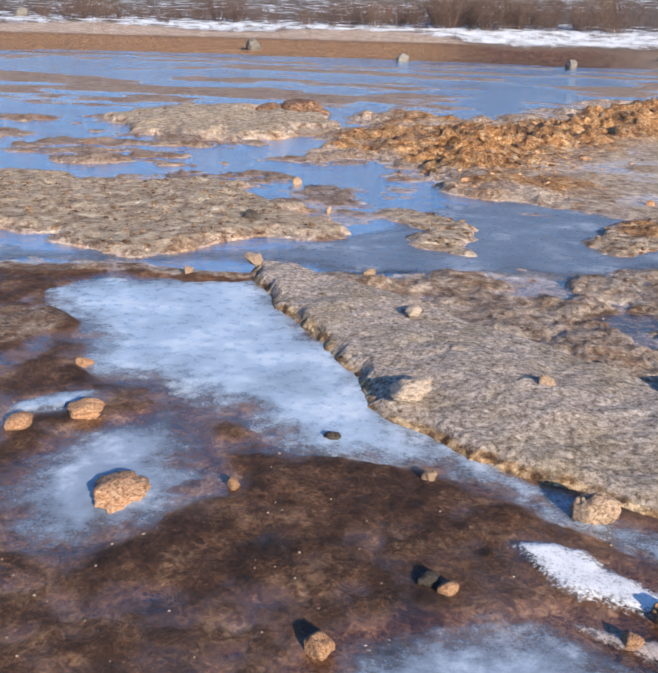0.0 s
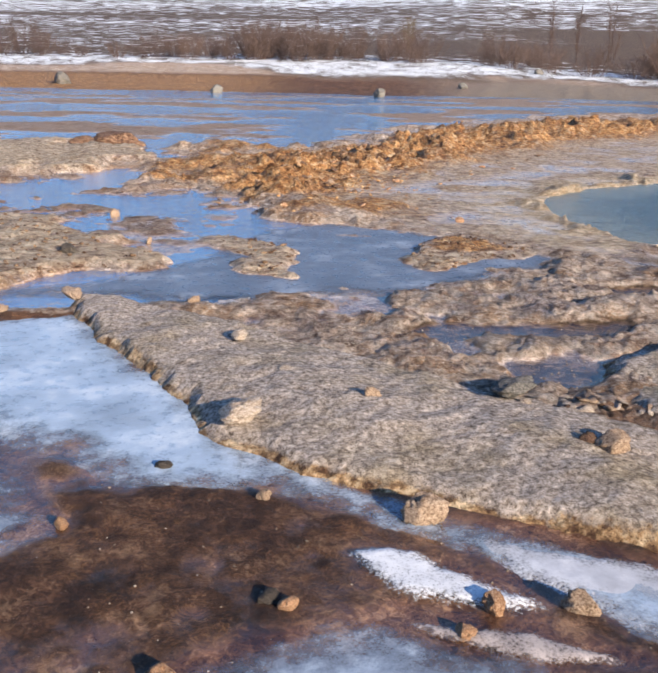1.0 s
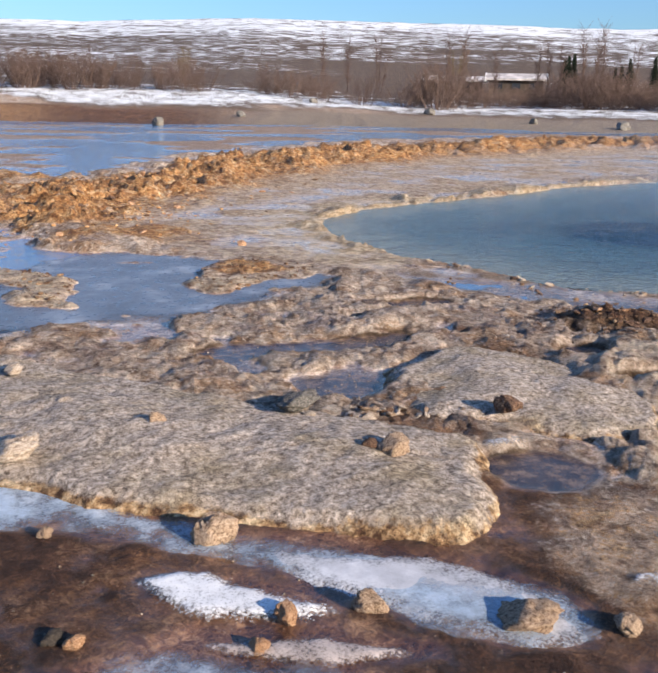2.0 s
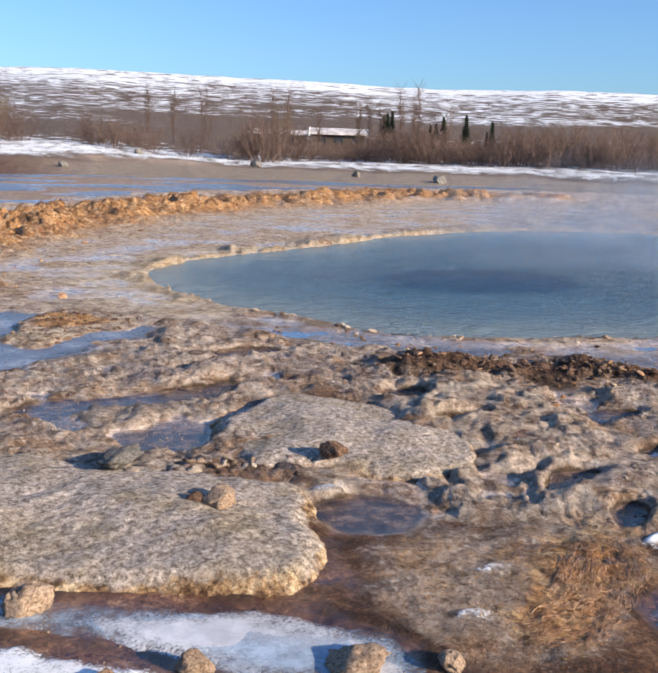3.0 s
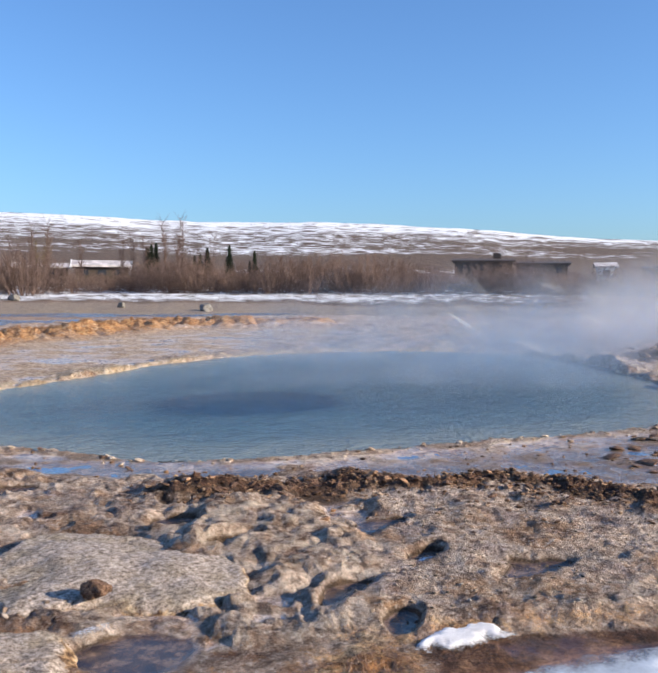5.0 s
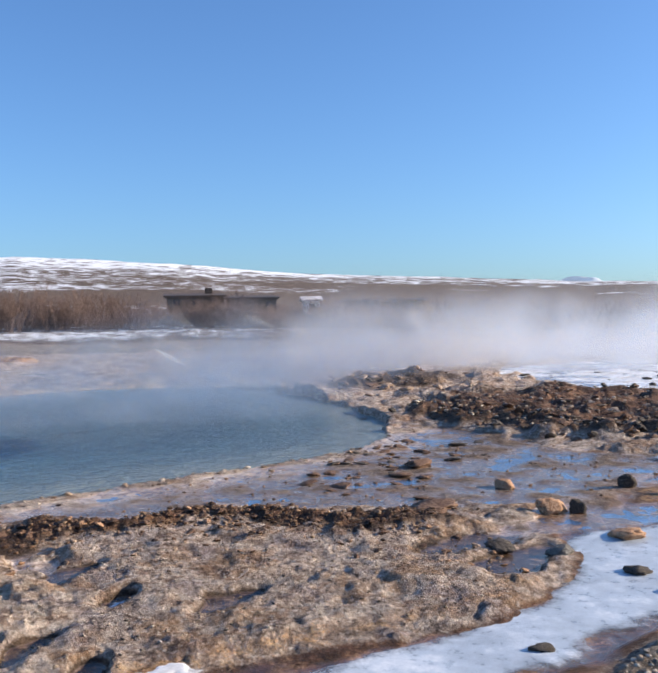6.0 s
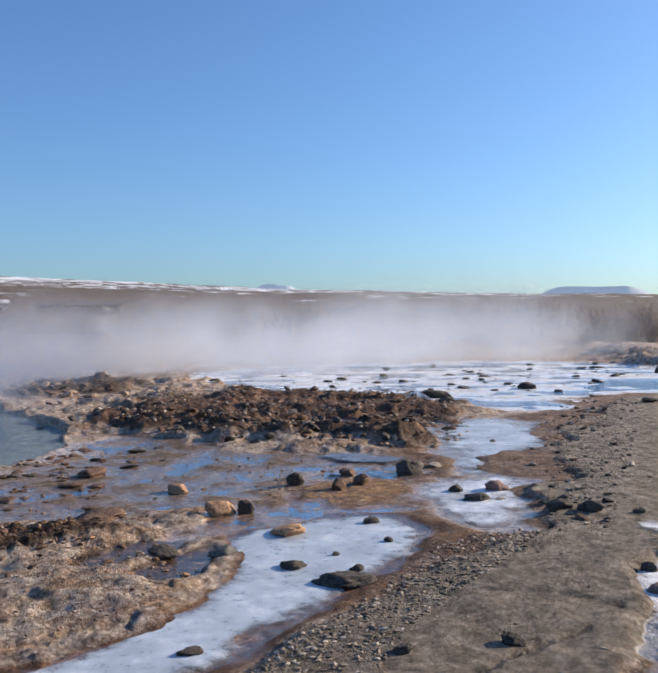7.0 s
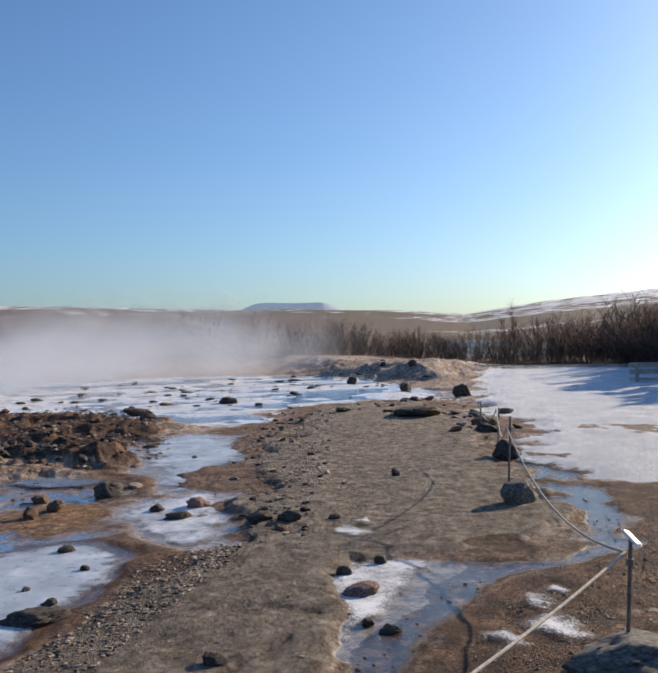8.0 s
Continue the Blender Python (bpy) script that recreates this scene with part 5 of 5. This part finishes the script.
def strands(count, outline, label):
    """Matted threads of algae combed by the outflow."""
    spots = within(outline, count)
    zs, _ = land(spots[:, 0], spots[:, 1])
    n, k = len(spots), 5
    turn = np.radians(212 + 40 * fbm(spots[:, 0], spots[:, 1], 1.6, 3, 150)) + RNG.normal(0, 0.12, n)
    bend, long = RNG.normal(0, 0.7, n), RNG.uniform(0.03, 0.12, n)
    v = []
    for j in range(k):
        a = turn + bend * (j / k - 0.5)
        x, y = spots[:, 0] + np.cos(a) * long * j / (k - 1), spots[:, 1] + np.sin(a) * long * j / (k - 1)
        z = land(x, y)[0] - 0.001 + 0.0011 * np.sin(np.pi * j / (k - 1))
        w = 0.0013 * (0.3 + np.sin(np.pi * j / (k - 1)))
        v.append(np.stack([np.stack([x - np.sin(a) * w, y + np.cos(a) * w, z - 0.001], -1), np.stack([x, y, z + 0.0007], -1), np.stack([x + np.sin(a) * w, y - np.cos(a) * w, z - 0.001], -1)], 1))
    v = np.stack(v, 1).reshape(-1, 3)
    f = [(3 * j + c, 3 * j + c + 1, 3 * j + c + 4, 3 * j + c + 3) for j in range(k - 1) for c in range(2)]
    faces = (np.array(f)[None] + np.arange(n)[:, None, None] * 3 * k).reshape(-1, 4)
    m, tree, bsdf = material("algae_threads")
    g = Nodes(tree)
    c = g.ramp(g.node("ShaderNodeNewGeometry").outputs["Random Per Island"], [(0.0, (0.16, 0.075, 0.035)), (0.6, (0.36, 0.18, 0.08)), (1.0, (0.62, 0.4, 0.22))], 1.0)
    g.link(c, bsdf.inputs["Base Color"])
    bsdf.inputs["Roughness"].default_value = 0.6
    tagged(new("algae", mesh_of("algae", v, faces, m)), label, "algae", kind="stuff")


strands(4200, FLOW, "matted orange-brown algae threads on the outflow mud")


# ---- plants ----
def tube(verts, faces, a, b, ra, rb, sides=3):
    a, b = Vector(a), Vector(b)
    d = (b - a).normalized()
    u = d.orthogonal().normalized()
    w = d.cross(u)
    n = len(verts)
    for p, r in ((a, ra), (b, rb)):
        for k in range(sides):
            t = 6.2832 * k / sides
            verts.append(p + (u * math.cos(t) + w * math.sin(t)) * r)
    for k in range(sides):
        faces.append((n + k, n + (k + 1) % sides, n + sides + (k + 1) % sides, n + sides + k))


def bush_meshes(seed, tall, wide, stems, twigs, thick):
    """Stems that fan out of the ground, and the fine twigs that they carry."""
    rnd = random.Random(seed)
    sv, sf, tv, tf = [], [], [], []
    for _ in range(stems):
        a, lean = rnd.uniform(0, 6.283), rnd.random() ** 0.7
        foot = Vector((math.cos(a), math.sin(a), 0)) * wide * 0.25 * rnd.random()
        h = tall * rnd.uniform(0.55, 1.0) * (1 - 0.25 * lean)
        mid = foot + Vector((math.cos(a) * wide * 0.25 * lean, math.sin(a) * wide * 0.25 * lean, h * 0.5))
        tip = mid + Vector((math.cos(a) * wide * 0.2 * lean + rnd.uniform(-0.15, 0.15), math.sin(a) * wide * 0.2 * lean + rnd.uniform(-0.15, 0.15), h * 0.5))
        foot.z = -0.1
        tube(sv, sf, foot, mid, thick, thick * 0.7)
        tube(sv, sf, mid, tip, thick * 0.7, thick * 0.25)
        for _ in range(twigs):
            s = rnd.uniform(0.2, 1)
            p = foot.lerp(mid, s * 2) if s < 0.5 else mid.lerp(tip, s * 2 - 1)
            b, ln = rnd.uniform(0, 6.283), rnd.uniform(0.15, 0.36) * tall * 0.6
            q = p + Vector((math.cos(b) * ln * 0.55, math.sin(b) * ln * 0.55, ln * rnd.uniform(0.4, 0.9)))
            tube(tv, tf, p, q, thick * 0.4, thick * 0.15)
    return (sv, sf), (tv, tf)


def plant(name, data, mats, names, label, category):
    base = new(name)
    tagged(base, label, category)
    for (v, f), mat, nm in zip(data, mats, names):
        ob = tagged(new(nm, mesh_of(nm, [p[:] for p in v], f, mat)), kind="stuff" if nm != "trunk" else "")
        ob.parent = base
    return base


BUSH = "leafless brown willow bush standing in snow"
bushes = [plant("bush", bush_meshes(k, 3.0 + 0.35 * (k % 3), 3.6 + 0.5 * (k % 2), 34, 30, 0.02), (M_TWIG, M_TWIG), ("stem", "crown"), BUSH, "bush") for k in range(5)]
birches = [plant("tree", bush_meshes(30 + k, 5.6, 1.2, 3, 46, 0.04), (M_TWIG, M_TWIG), ("trunk", "crown"), "tall bare grey-brown tree with thin upright twigs", "tree") for k in range(2)]
pale_tree = plant("tree", bush_meshes(40, 4.6, 1.8, 9, 46, 0.03), (M_TWIG_PALE, M_TWIG_PALE), ("trunk", "crown"), "bare tree with pale yellowish twigs", "tree")


def spruce_meshes(seed, tall):
    rnd = random.Random(seed)
    sv, sf, tv, tf = [], [], [], []
    tube(sv, sf, (0, 0, -0.1), (0, 0, tall), 0.07, 0.01, 6)
    for k in range(170):
        s = (k / 170) ** 0.9
        z, ln = tall * (0.1 + 0.88 * s), (1 - s) * tall * 0.25 * rnd.uniform(0.6, 1.15) + 0.06
        a = k * 2.4 + rnd.uniform(-0.3, 0.3)
        q = Vector((math.cos(a) * ln, math.sin(a) * ln, z - 0.25 * ln))
        tube(tv, tf, (0, 0, z), q, 0.07, 0.02, 3)
        for _ in range(3):
            m = Vector((0, 0, z)).lerp(q, rnd.uniform(0.35, 0.95))
            tube(tv, tf, m, m + Vector((rnd.uniform(-0.2, 0.2), rnd.uniform(-0.2, 0.2), rnd.uniform(-0.12, 0.05))), 0.05, 0.015, 3)
    return (sv, sf), (tv, tf)


spruces = [plant("spruce", spruce_meshes(k, 4.6), (M_WOOD, M_SPRUCE), ("trunk", "crown"), "dark green spruce tree behind the bare bushes", "tree") for k in range(2)]


def stand(thing, az, r, size=1.0, group=""):
    x, y = 0.4 + r * math.sin(radians(az)), -0.6 + r * math.cos(radians(az))
    ob = copy_thing(thing, pose(x, y, height_at(x, y) - 0.05, 0, 0, RNG.uniform(0, 360)))
    ob.scale = (size, size, size * RNG.uniform(0.9, 1.1))
    if group:
        ob["group"] = group
    return ob


for az in np.arange(-19, 78, 1.1):
    lush = 0.5 + 0.5 * float(value_noise(np.array([az * 0.16]), np.array([2.0]), 3)[0])
    tall = (0.5 + 0.25 * lush if az < 4 else 0.72 + 0.72 * lush ** 1.5 if az < 31.5 else 0.64 if az < 37 else 0.95 if az < 46 else 0.98 + 0.12 * lush if az < 55 else 0.8)
    for row in range(2 if az < 34 else 3):
        if az > 34 or RNG.random() < 0.4 + 0.85 * lush:
            stand(bushes[RNG.integers(5)], az + RNG.uniform(-0.3, 0.3), 77 + 4 * row + RNG.uniform(-1.5, 2.5) - (3 if 20 < az < 32 else 0), tall * RNG.uniform(0.7, 1.25), "bushes behind the road")
for az in np.arange(78, 101, 1.2):
    stand(bushes[RNG.integers(5)], az, float(np.interp(az, (78, 101), (78, 66))) + RNG.uniform(-2, 2), 1.0 * RNG.uniform(0.8, 1.1), "bushes in the steam")
for az in np.arange(102.5, 129, 1.0):
    r = float(np.interp(az, (102.5, 112, 118, 129), (58, 46, 39, 36)))
    for row in range(2):
        stand(bushes[RNG.integers(5)], az + RNG.uniform(-0.4, 0.4), r + 2.5 * row + RNG.uniform(-1, 1), (0.5 if az < 112 else 0.44 if az < 116 else 0.56 if az < 119 else 0.72) * RNG.uniform(0.65, 1.2) * r / 48 * 1.15, "bushes along the snow field")
for k in range(16):
    wx, wy = 24.5 + 0.55 * k, -19.3 - 2.2 * RNG.random() - 0.1 * k
    ob = copy_thing(bushes[k % 5], pose(wx, wy, height_at(wx, wy) - 0.05, 0, 0, RNG.uniform(0, 360)))
    ob.scale, ob["group"] = (0.9, 0.9, 0.62 + 0.22 * RNG.random()), "dense bushes south of the snow field"
# unseen row of spruces, added to throw shade over the snow field
for k in range(34):
    wx, wy = 12.0 + 0.52 * k, -18.2 - 1.6 * RNG.random() - 0.16 * k
    ob = copy_thing(spruces[k % 2], pose(wx, wy, height_at(wx, wy) - 0.05, 0, 0, RNG.uniform(0, 360)))
    ob.scale, ob["group"] = (1.5, 1.5, 0.8 + 0.2 * RNG.random()), "spruces south of the snow field"
for az in (30.2, 31, 35.6, 36.2, 36.9, 38.2, 38.9, 39.3, 41, 22.5, 26):
    stand(birches[RNG.integers(2)], az, 96 + RNG.uniform(-4, 4), 1.2 * RNG.uniform(0.85, 1.1), "tall bare trees")
for az, size in ((117.0, 0.5), (116.4, 0.42), (124.5, 0.5), (125.6, 0.55), (122.5, 0.45)):
    stand(birches[RNG.integers(2)], az, 40, size, "tall bare trees")
stand(pale_tree, 30.6, 98, 1.25)
for az, size in ((37.05, 1.0), (37.6, 0.98), (40.0, 0.7), (40.35, 0.8), (40.8, 1.0), (43.8, 0.8), (43.5, 0.6)):
    stand(spruces[RNG.integers(2)], az, 101, size, "spruces behind the bushes")
for template, az, r in zip((*bushes, *birches, pale_tree, *spruces), (-17, -9, 5, 22, 50, 24, 33, 14, 37.3, 42.2), (80, 81, 82, 80, 83, 97, 98, 99, 104, 105)):
    px, py = 0.4 + r * math.sin(radians(az)), -0.6 + r * math.cos(radians(az))
    template.location = (px, py, height_at(px, py) - 0.05)


# ---- buildings ----
def box(lo, hi, bevel=0.0):
    bm = bmesh.new()
    bmesh.ops.create_cube(bm, size=1)
    for v in bm.verts:
        v.co = Vector([(a + b) / 2 + c * (b - a) for a, b, c in zip(lo, hi, v.co)])
    if bevel:
        bmesh.ops.bevel(bm, geom=bm.edges[:], offset=bevel, segments=2, affect="EDGES")
    return bm


def house(name, az, r, turn, length, depth, wall, rise, walls, roof, label, windows, chimney=None, trim=None):
    """A low house with a pitched roof; its long side faces the springs."""
    x, y = 0.4 + r * math.sin(radians(az)), -0.6 + r * math.cos(radians(az))
    base = new(name)
    base.matrix_basis = pose(x, y, height_at(x, y) - 0.2, 0, 0, turn)
    tagged(base, label, "building")
    w = part("wall", box((-length / 2, -depth / 2, 0), (length / 2, depth / 2, wall)), walls, base)
    bm = bmesh.new()
    o = 0.5
    prof = [(-depth / 2 - o, wall - 0.1), (0, wall + rise), (depth / 2 + o, wall - 0.1), (depth / 2 + o, wall + 0.12), (0, wall + rise + 0.25), (-depth / 2 - o, wall + 0.12)]
    ends = [[bm.verts.new((sx, py, pz)) for py, pz in prof] for sx in (-length / 2 - o, length / 2 + o)]
    bm.faces.new(ends[0][::-1]), bm.faces.new(ends[1])
    for k in range(6):
        bm.faces.new((ends[0][k], ends[0][(k + 1) % 6], ends[1][(k + 1) % 6], ends[1][k]))
    part("roof", bm, roof, base)
    for k in range(windows):
        cx = -length / 2 + (k + 0.5) * length / windows
        win = part("window", box((cx - 0.6, -depth / 2 - 0.06, wall * 0.38), (cx + 0.6, -depth / 2 + 0.02, wall * 0.82)), walls, base)
        part("pane", box((cx - 0.5, -depth / 2 - 0.08, wall * 0.42), (cx + 0.5, -depth / 2 - 0.05, wall * 0.78)), M_GLASS, win)
    if chimney is not None:
        part("chimney", box((chimney - 0.6, -0.5, wall), (chimney + 0.6, 0.5, wall + rise + 1.1), 0.05), walls, base)
    if trim:
        for sx in (-length / 2 - o, length / 2 + o):
            for sy in (-1, 1):
                bm = bmesh.new()
                q = [bm.verts.new((sx + dx, sy * py, pz)) for dx in (-0.06, 0.06) for py, pz in ((depth / 2 + o + 0.1, wall - 0.3), (0, wall + rise - 0.05), (0, wall + rise + 0.35), (depth / 2 + o + 0.1, wall + 0.15))]
                for f in ((0, 1, 2, 3), (7, 6, 5, 4), (0, 4, 5, 1), (1, 5, 6, 2), (2, 6, 7, 3), (3, 7, 4, 0)):
                    bm.faces.new([q[k] for k in f])
                part("gable_board", bm, trim, base)
    return base


house("cabin", 34.3, 116, -34.3, 6.4, 5.0, 1.9, 0.55, M_WOOD, M_ROOF_SNOW, "dark wooden cabin with a snowy roof and white gable boards", 3, trim=M_WHITE)
house("cabin", 30.6, 122, -30.6, 7.0, 5.0, 1.6, 0.4, M_WOOD, M_ROOF_SNOW, "low dark building with a snow-covered roof", 2)
house("lodge", 58.4, 150, -58.4, 9.2, 7.0, 2.75, 0.35, M_WOOD, M_WOOD, "long dark brown wooden lodge with a shallow roof", 3, chimney=2.2)
house("lodge", 62.0, 150, -62.0, 8.0, 7.0, 2.6, 0.35, M_WOOD, M_WOOD, "long dark brown wooden lodge with a shallow roof", 3)
house("lodge", 70.5, 152, -70.5, 13.0, 7.0, 2.5, 0.35, M_WOOD, M_WOOD, "long dark brown wooden lodge with a shallow roof", 4)
house("house", 65.8, 149, -60, 2.6, 3.0, 2.5, 0.5, M_WHITE, M_ROOF_SNOW, "small white house beside the dark lodge", 1)


# ---- far mountains ----
def mountain(name, az, r, wide, tall, flat, colour, label, seed):
    """A table mountain on the skyline, with sloping flanks and haze painted as glow."""
    n, rows = 60, 8
    x0, y0 = 0.4 + r * math.sin(radians(az)), -0.6 + r * math.cos(radians(az))
    side = Vector((math.cos(radians(az)), -math.sin(radians(az)), 0))
    deep = Vector((math.sin(radians(az)), math.cos(radians(az)), 0))
    v = []
    for j in range(rows):
        q = j / (rows - 1) * 2 - 1
        for k in range(n):
            s = k / (n - 1) * 2 - 1
            h = float(step(1.0, flat, np.abs(s))) * float(step(1.0, 0.4, np.abs(q))) * tall * (1 + 0.05 * noise.noise(Vector((s * 3, q, seed))))
            p = Vector((x0, y0, 0)) + side * s * wide / 2 + deep * q * wide * 0.25
            v.append((p.x, p.y, 20 + h))
    m = plain_material(name + "_hazy_rock", colour, 0.9, 0.15, 0.004)
    # distant haze is put in as a pale blue emission; the rock gives no light
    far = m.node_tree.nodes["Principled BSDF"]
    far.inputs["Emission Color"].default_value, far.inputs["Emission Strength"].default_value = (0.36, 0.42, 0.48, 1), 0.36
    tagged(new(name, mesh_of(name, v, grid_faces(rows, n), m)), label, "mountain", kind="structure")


mountain("table_mountain", 102.7, 3300, 760, 112, 0.25, (0.46, 0.48, 0.52), "far table mountain on the horizon with a painted blue-grey haze glow", 1)
mountain("table_hill", 82.7, 3300, 420, 138, 0.2, (0.44, 0.46, 0.5), "far flat-topped hill on the horizon with a painted blue-grey haze glow", 2)


# ---- rope, posts and bench ----
def post(x, y, tall, sign=False):
    base = new("rope_post")
    base.matrix_basis = pose(x, y, height_at(x, y), 2, -2, 0)
    tagged(base, "thin dark steel rope post beside the path" if not sign else "thin steel post with a small white plate on a rock", "post", "rope posts")
    bm = bmesh.new()
    bmesh.ops.create_cone(bm, cap_ends=True, segments=10, radius1=0.009, radius2=0.009, depth=tall + 0.1)
    bmesh.ops.translate(bm, verts=bm.verts, vec=(0, 0, tall / 2 - 0.05))
    part("rod", bm, M_STEEL, base)
    bm = bmesh.new()
    bmesh.ops.create_cone(bm, cap_ends=True, segments=12, radius1=0.016, radius2=0.016, depth=0.03)
    bmesh.ops.translate(bm, verts=bm.verts, vec=(0, 0, tall - 0.1))
    part("rope_ring", bm, M_STEEL, base)
    if sign:
        bm = box((-0.045, -0.032, tall), (0.045, 0.032, tall + 0.012), 0.004)
        bmesh.ops.rotate(bm, verts=bm.verts, cent=(0, 0, tall), matrix=Euler((0.35, -0.55, 0.3)).to_matrix())
        part("plate", bm, M_WHITE, base, "small white plate")
    return base


post(4.01, -3.07, 0.5, True)
post(7.17, -4.09, 0.69)
post(9.8, -5.27, 0.57)
post(12.6, -6.35, 0.4)
post(2.3, -0.95, 0.5)


def rope(points, label):
    cu = bpy.data.curves.new("rope", "CURVE")
    cu.dimensions, cu.bevel_depth, cu.bevel_resolution = "3D", 0.0062, 3
    sp = cu.splines.new("NURBS")
    sp.points.add(len(points) - 1)
    for q, p in zip(sp.points, points):
        q.co = (*p, 1)
    sp.use_endpoint_u, sp.order_u, sp.resolution_u = True, 4, 10
    cu.materials.append(M_ROPE)
    tagged(new("rope", cu), label, "rope", "ropes between the posts")


def hang(a, b, sag):
    a, b = Vector(a), Vector(b)
    return [tuple(a.lerp(b, k / 12) - Vector((0, 0, sag * 4 * (k / 12) * (1 - k / 12)))) for k in range(13)]


rope(hang((2.3, -0.95, 0.42), (4.01, -3.07, 0.46), 0.04), "pale twisted rope stretched between thin posts")
rope(hang((4.01, -3.07, 0.46), (7.17, -4.09, 0.66), 0.2), "sagging grey rope hanging between thin posts")
rope(hang((7.17, -4.09, 0.66), (9.8, -5.27, 0.56), 0.18), "sagging grey rope hanging between thin posts")
rope(hang((9.8, -5.27, 0.56), (12.6, -6.35, 0.38), 0.18), "sagging grey rope hanging between thin posts")
stone(3.86, -3.0, 0.46, 0.16, "g", SHAPES_FINE, sink=0.35, label="large grey boulder with frost on top under the post")


def bench(x, y, turn):
    base = new("bench")
    base.matrix_basis = pose(x, y, height_at(x, y) - 0.36, 0, 0, turn)
    tagged(base, "weathered wooden bench standing on the shaded snow", "bench")
    for sx in (-0.9, 0.9):
        part("leg", box((sx - 0.05, -0.22, -0.1), (sx + 0.05, 0.22, 0.42), 0.01), M_BENCH, base)
        part("back_post", box((sx - 0.05, 0.2, 0.0), (sx + 0.05, 0.28, 0.85), 0.01), M_BENCH, base)
    for k in range(3):
        part("seat_board", box((-1.1, -0.24 + 0.15 * k, 0.42), (1.1, -0.11 + 0.15 * k, 0.46), 0.008), M_BENCH, base)
    for k in range(2):
        part("back_board", box((-1.1, 0.16, 0.55 + 0.17 * k), (1.1, 0.2, 0.68 + 0.17 * k), 0.008), M_BENCH, base)


bench(20.3, -15.3, -125)


# ---- steam ----
def plume(base, cx, cy, wide, tall, deep, turn, level, dense, seed):
    """A billow of steam: a lens-shaped shell whose density fades towards its rim."""
    n, m = 46, 22
    u, v = np.meshgrid(np.linspace(-1, 1, n), np.linspace(-1, 1, m))
    out, thick, faces = [], [], []
    for side in (-1, 1):
        q = np.clip(1 - u ** 2, 0, 1) * np.clip(1 - v ** 2, 0, 1)
        bulge = side * deep * q
        px = u * wide / 2 + 0.08 * wide * fbm(u + seed, v + 3, 1.7, 3, seed + 1)
        pz = level + (v + 1) / 2 * tall * (1 + 0.35 * fbm(u * 2 + seed, u * 0, 2.1, 3, seed + 2))
        c, s = math.cos(radians(turn)), math.sin(radians(turn))
        out.append(np.stack([cx + px * c - bulge * s, cy + px * s + bulge * c, pz], -1).reshape(-1, 3))
        fade = step(0, 0.75, 1 - np.abs(u)) * step(-1.0, -0.6, v) * step(1.0, -0.45, v)
        thick.append((dense * fade).ravel())
        f = grid_faces(m, n) + (0 if side < 0 else n * m)
        faces.append(f if side < 0 else f[:, ::-1])
    me = mesh_of("billow", np.concatenate(out), np.concatenate(faces), M_STEAM)
    weight(me, "thick", np.concatenate(thick))
    new("billow", me).parent = base


steam = tagged(new("steam"), "white steam drifting low over the far hot springs", "steam")
for k, (cx, cy, wide, tall, dense) in enumerate(((25, 7.2, 13, 2.4, 0.24), (25.7, 6.6, 16, 2.6, 0.24), (27, 5.5, 20, 3.0, 0.24), (27.8, 4.5, 20, 2.7, 0.24), (29.2, 2.6, 22, 3.1, 0.24), (30, 1.5, 24, 3.3, 0.23), (31.6, -0.5, 22, 2.9, 0.22), (33, -2.5, 22, 3.3, 0.22), (35, -5.5, 16, 2.9, 0.2), (36.5, 2, 28, 3.4, 0.22), (38, 2, 30, 3.6, 0.22))):
    plume(steam, cx, cy, wide, tall, 0.2, -75, -0.15, dense, 200 + 7 * k)
veil = tagged(new("steam"), "thin veil of steam rising off the blue pool", "steam")
for k, (cx, cy, wide, tall, dense) in enumerate(((9.8, 7.7, 7, 1.0, 0.16), (10.9, 6.9, 7, 1.1, 0.18), (11.8, 6.4, 7, 1.2, 0.2), (12.4, 8.4, 8, 1.3, 0.2), (13.0, 9.4, 9, 1.4, 0.22), (14.4, 7.9, 9, 1.6, 0.23), (15.2, 8.6, 10, 1.7, 0.23), (16.5, 9.0, 12, 2.0, 0.23), (18.0, 8.8, 12, 2.0, 0.22), (20.5, 8.6, 11, 2.2, 0.22))):
    plume(veil, cx, cy, wide, tall, 0.18, -58, 0.0, dense, 300 + 7 * k)
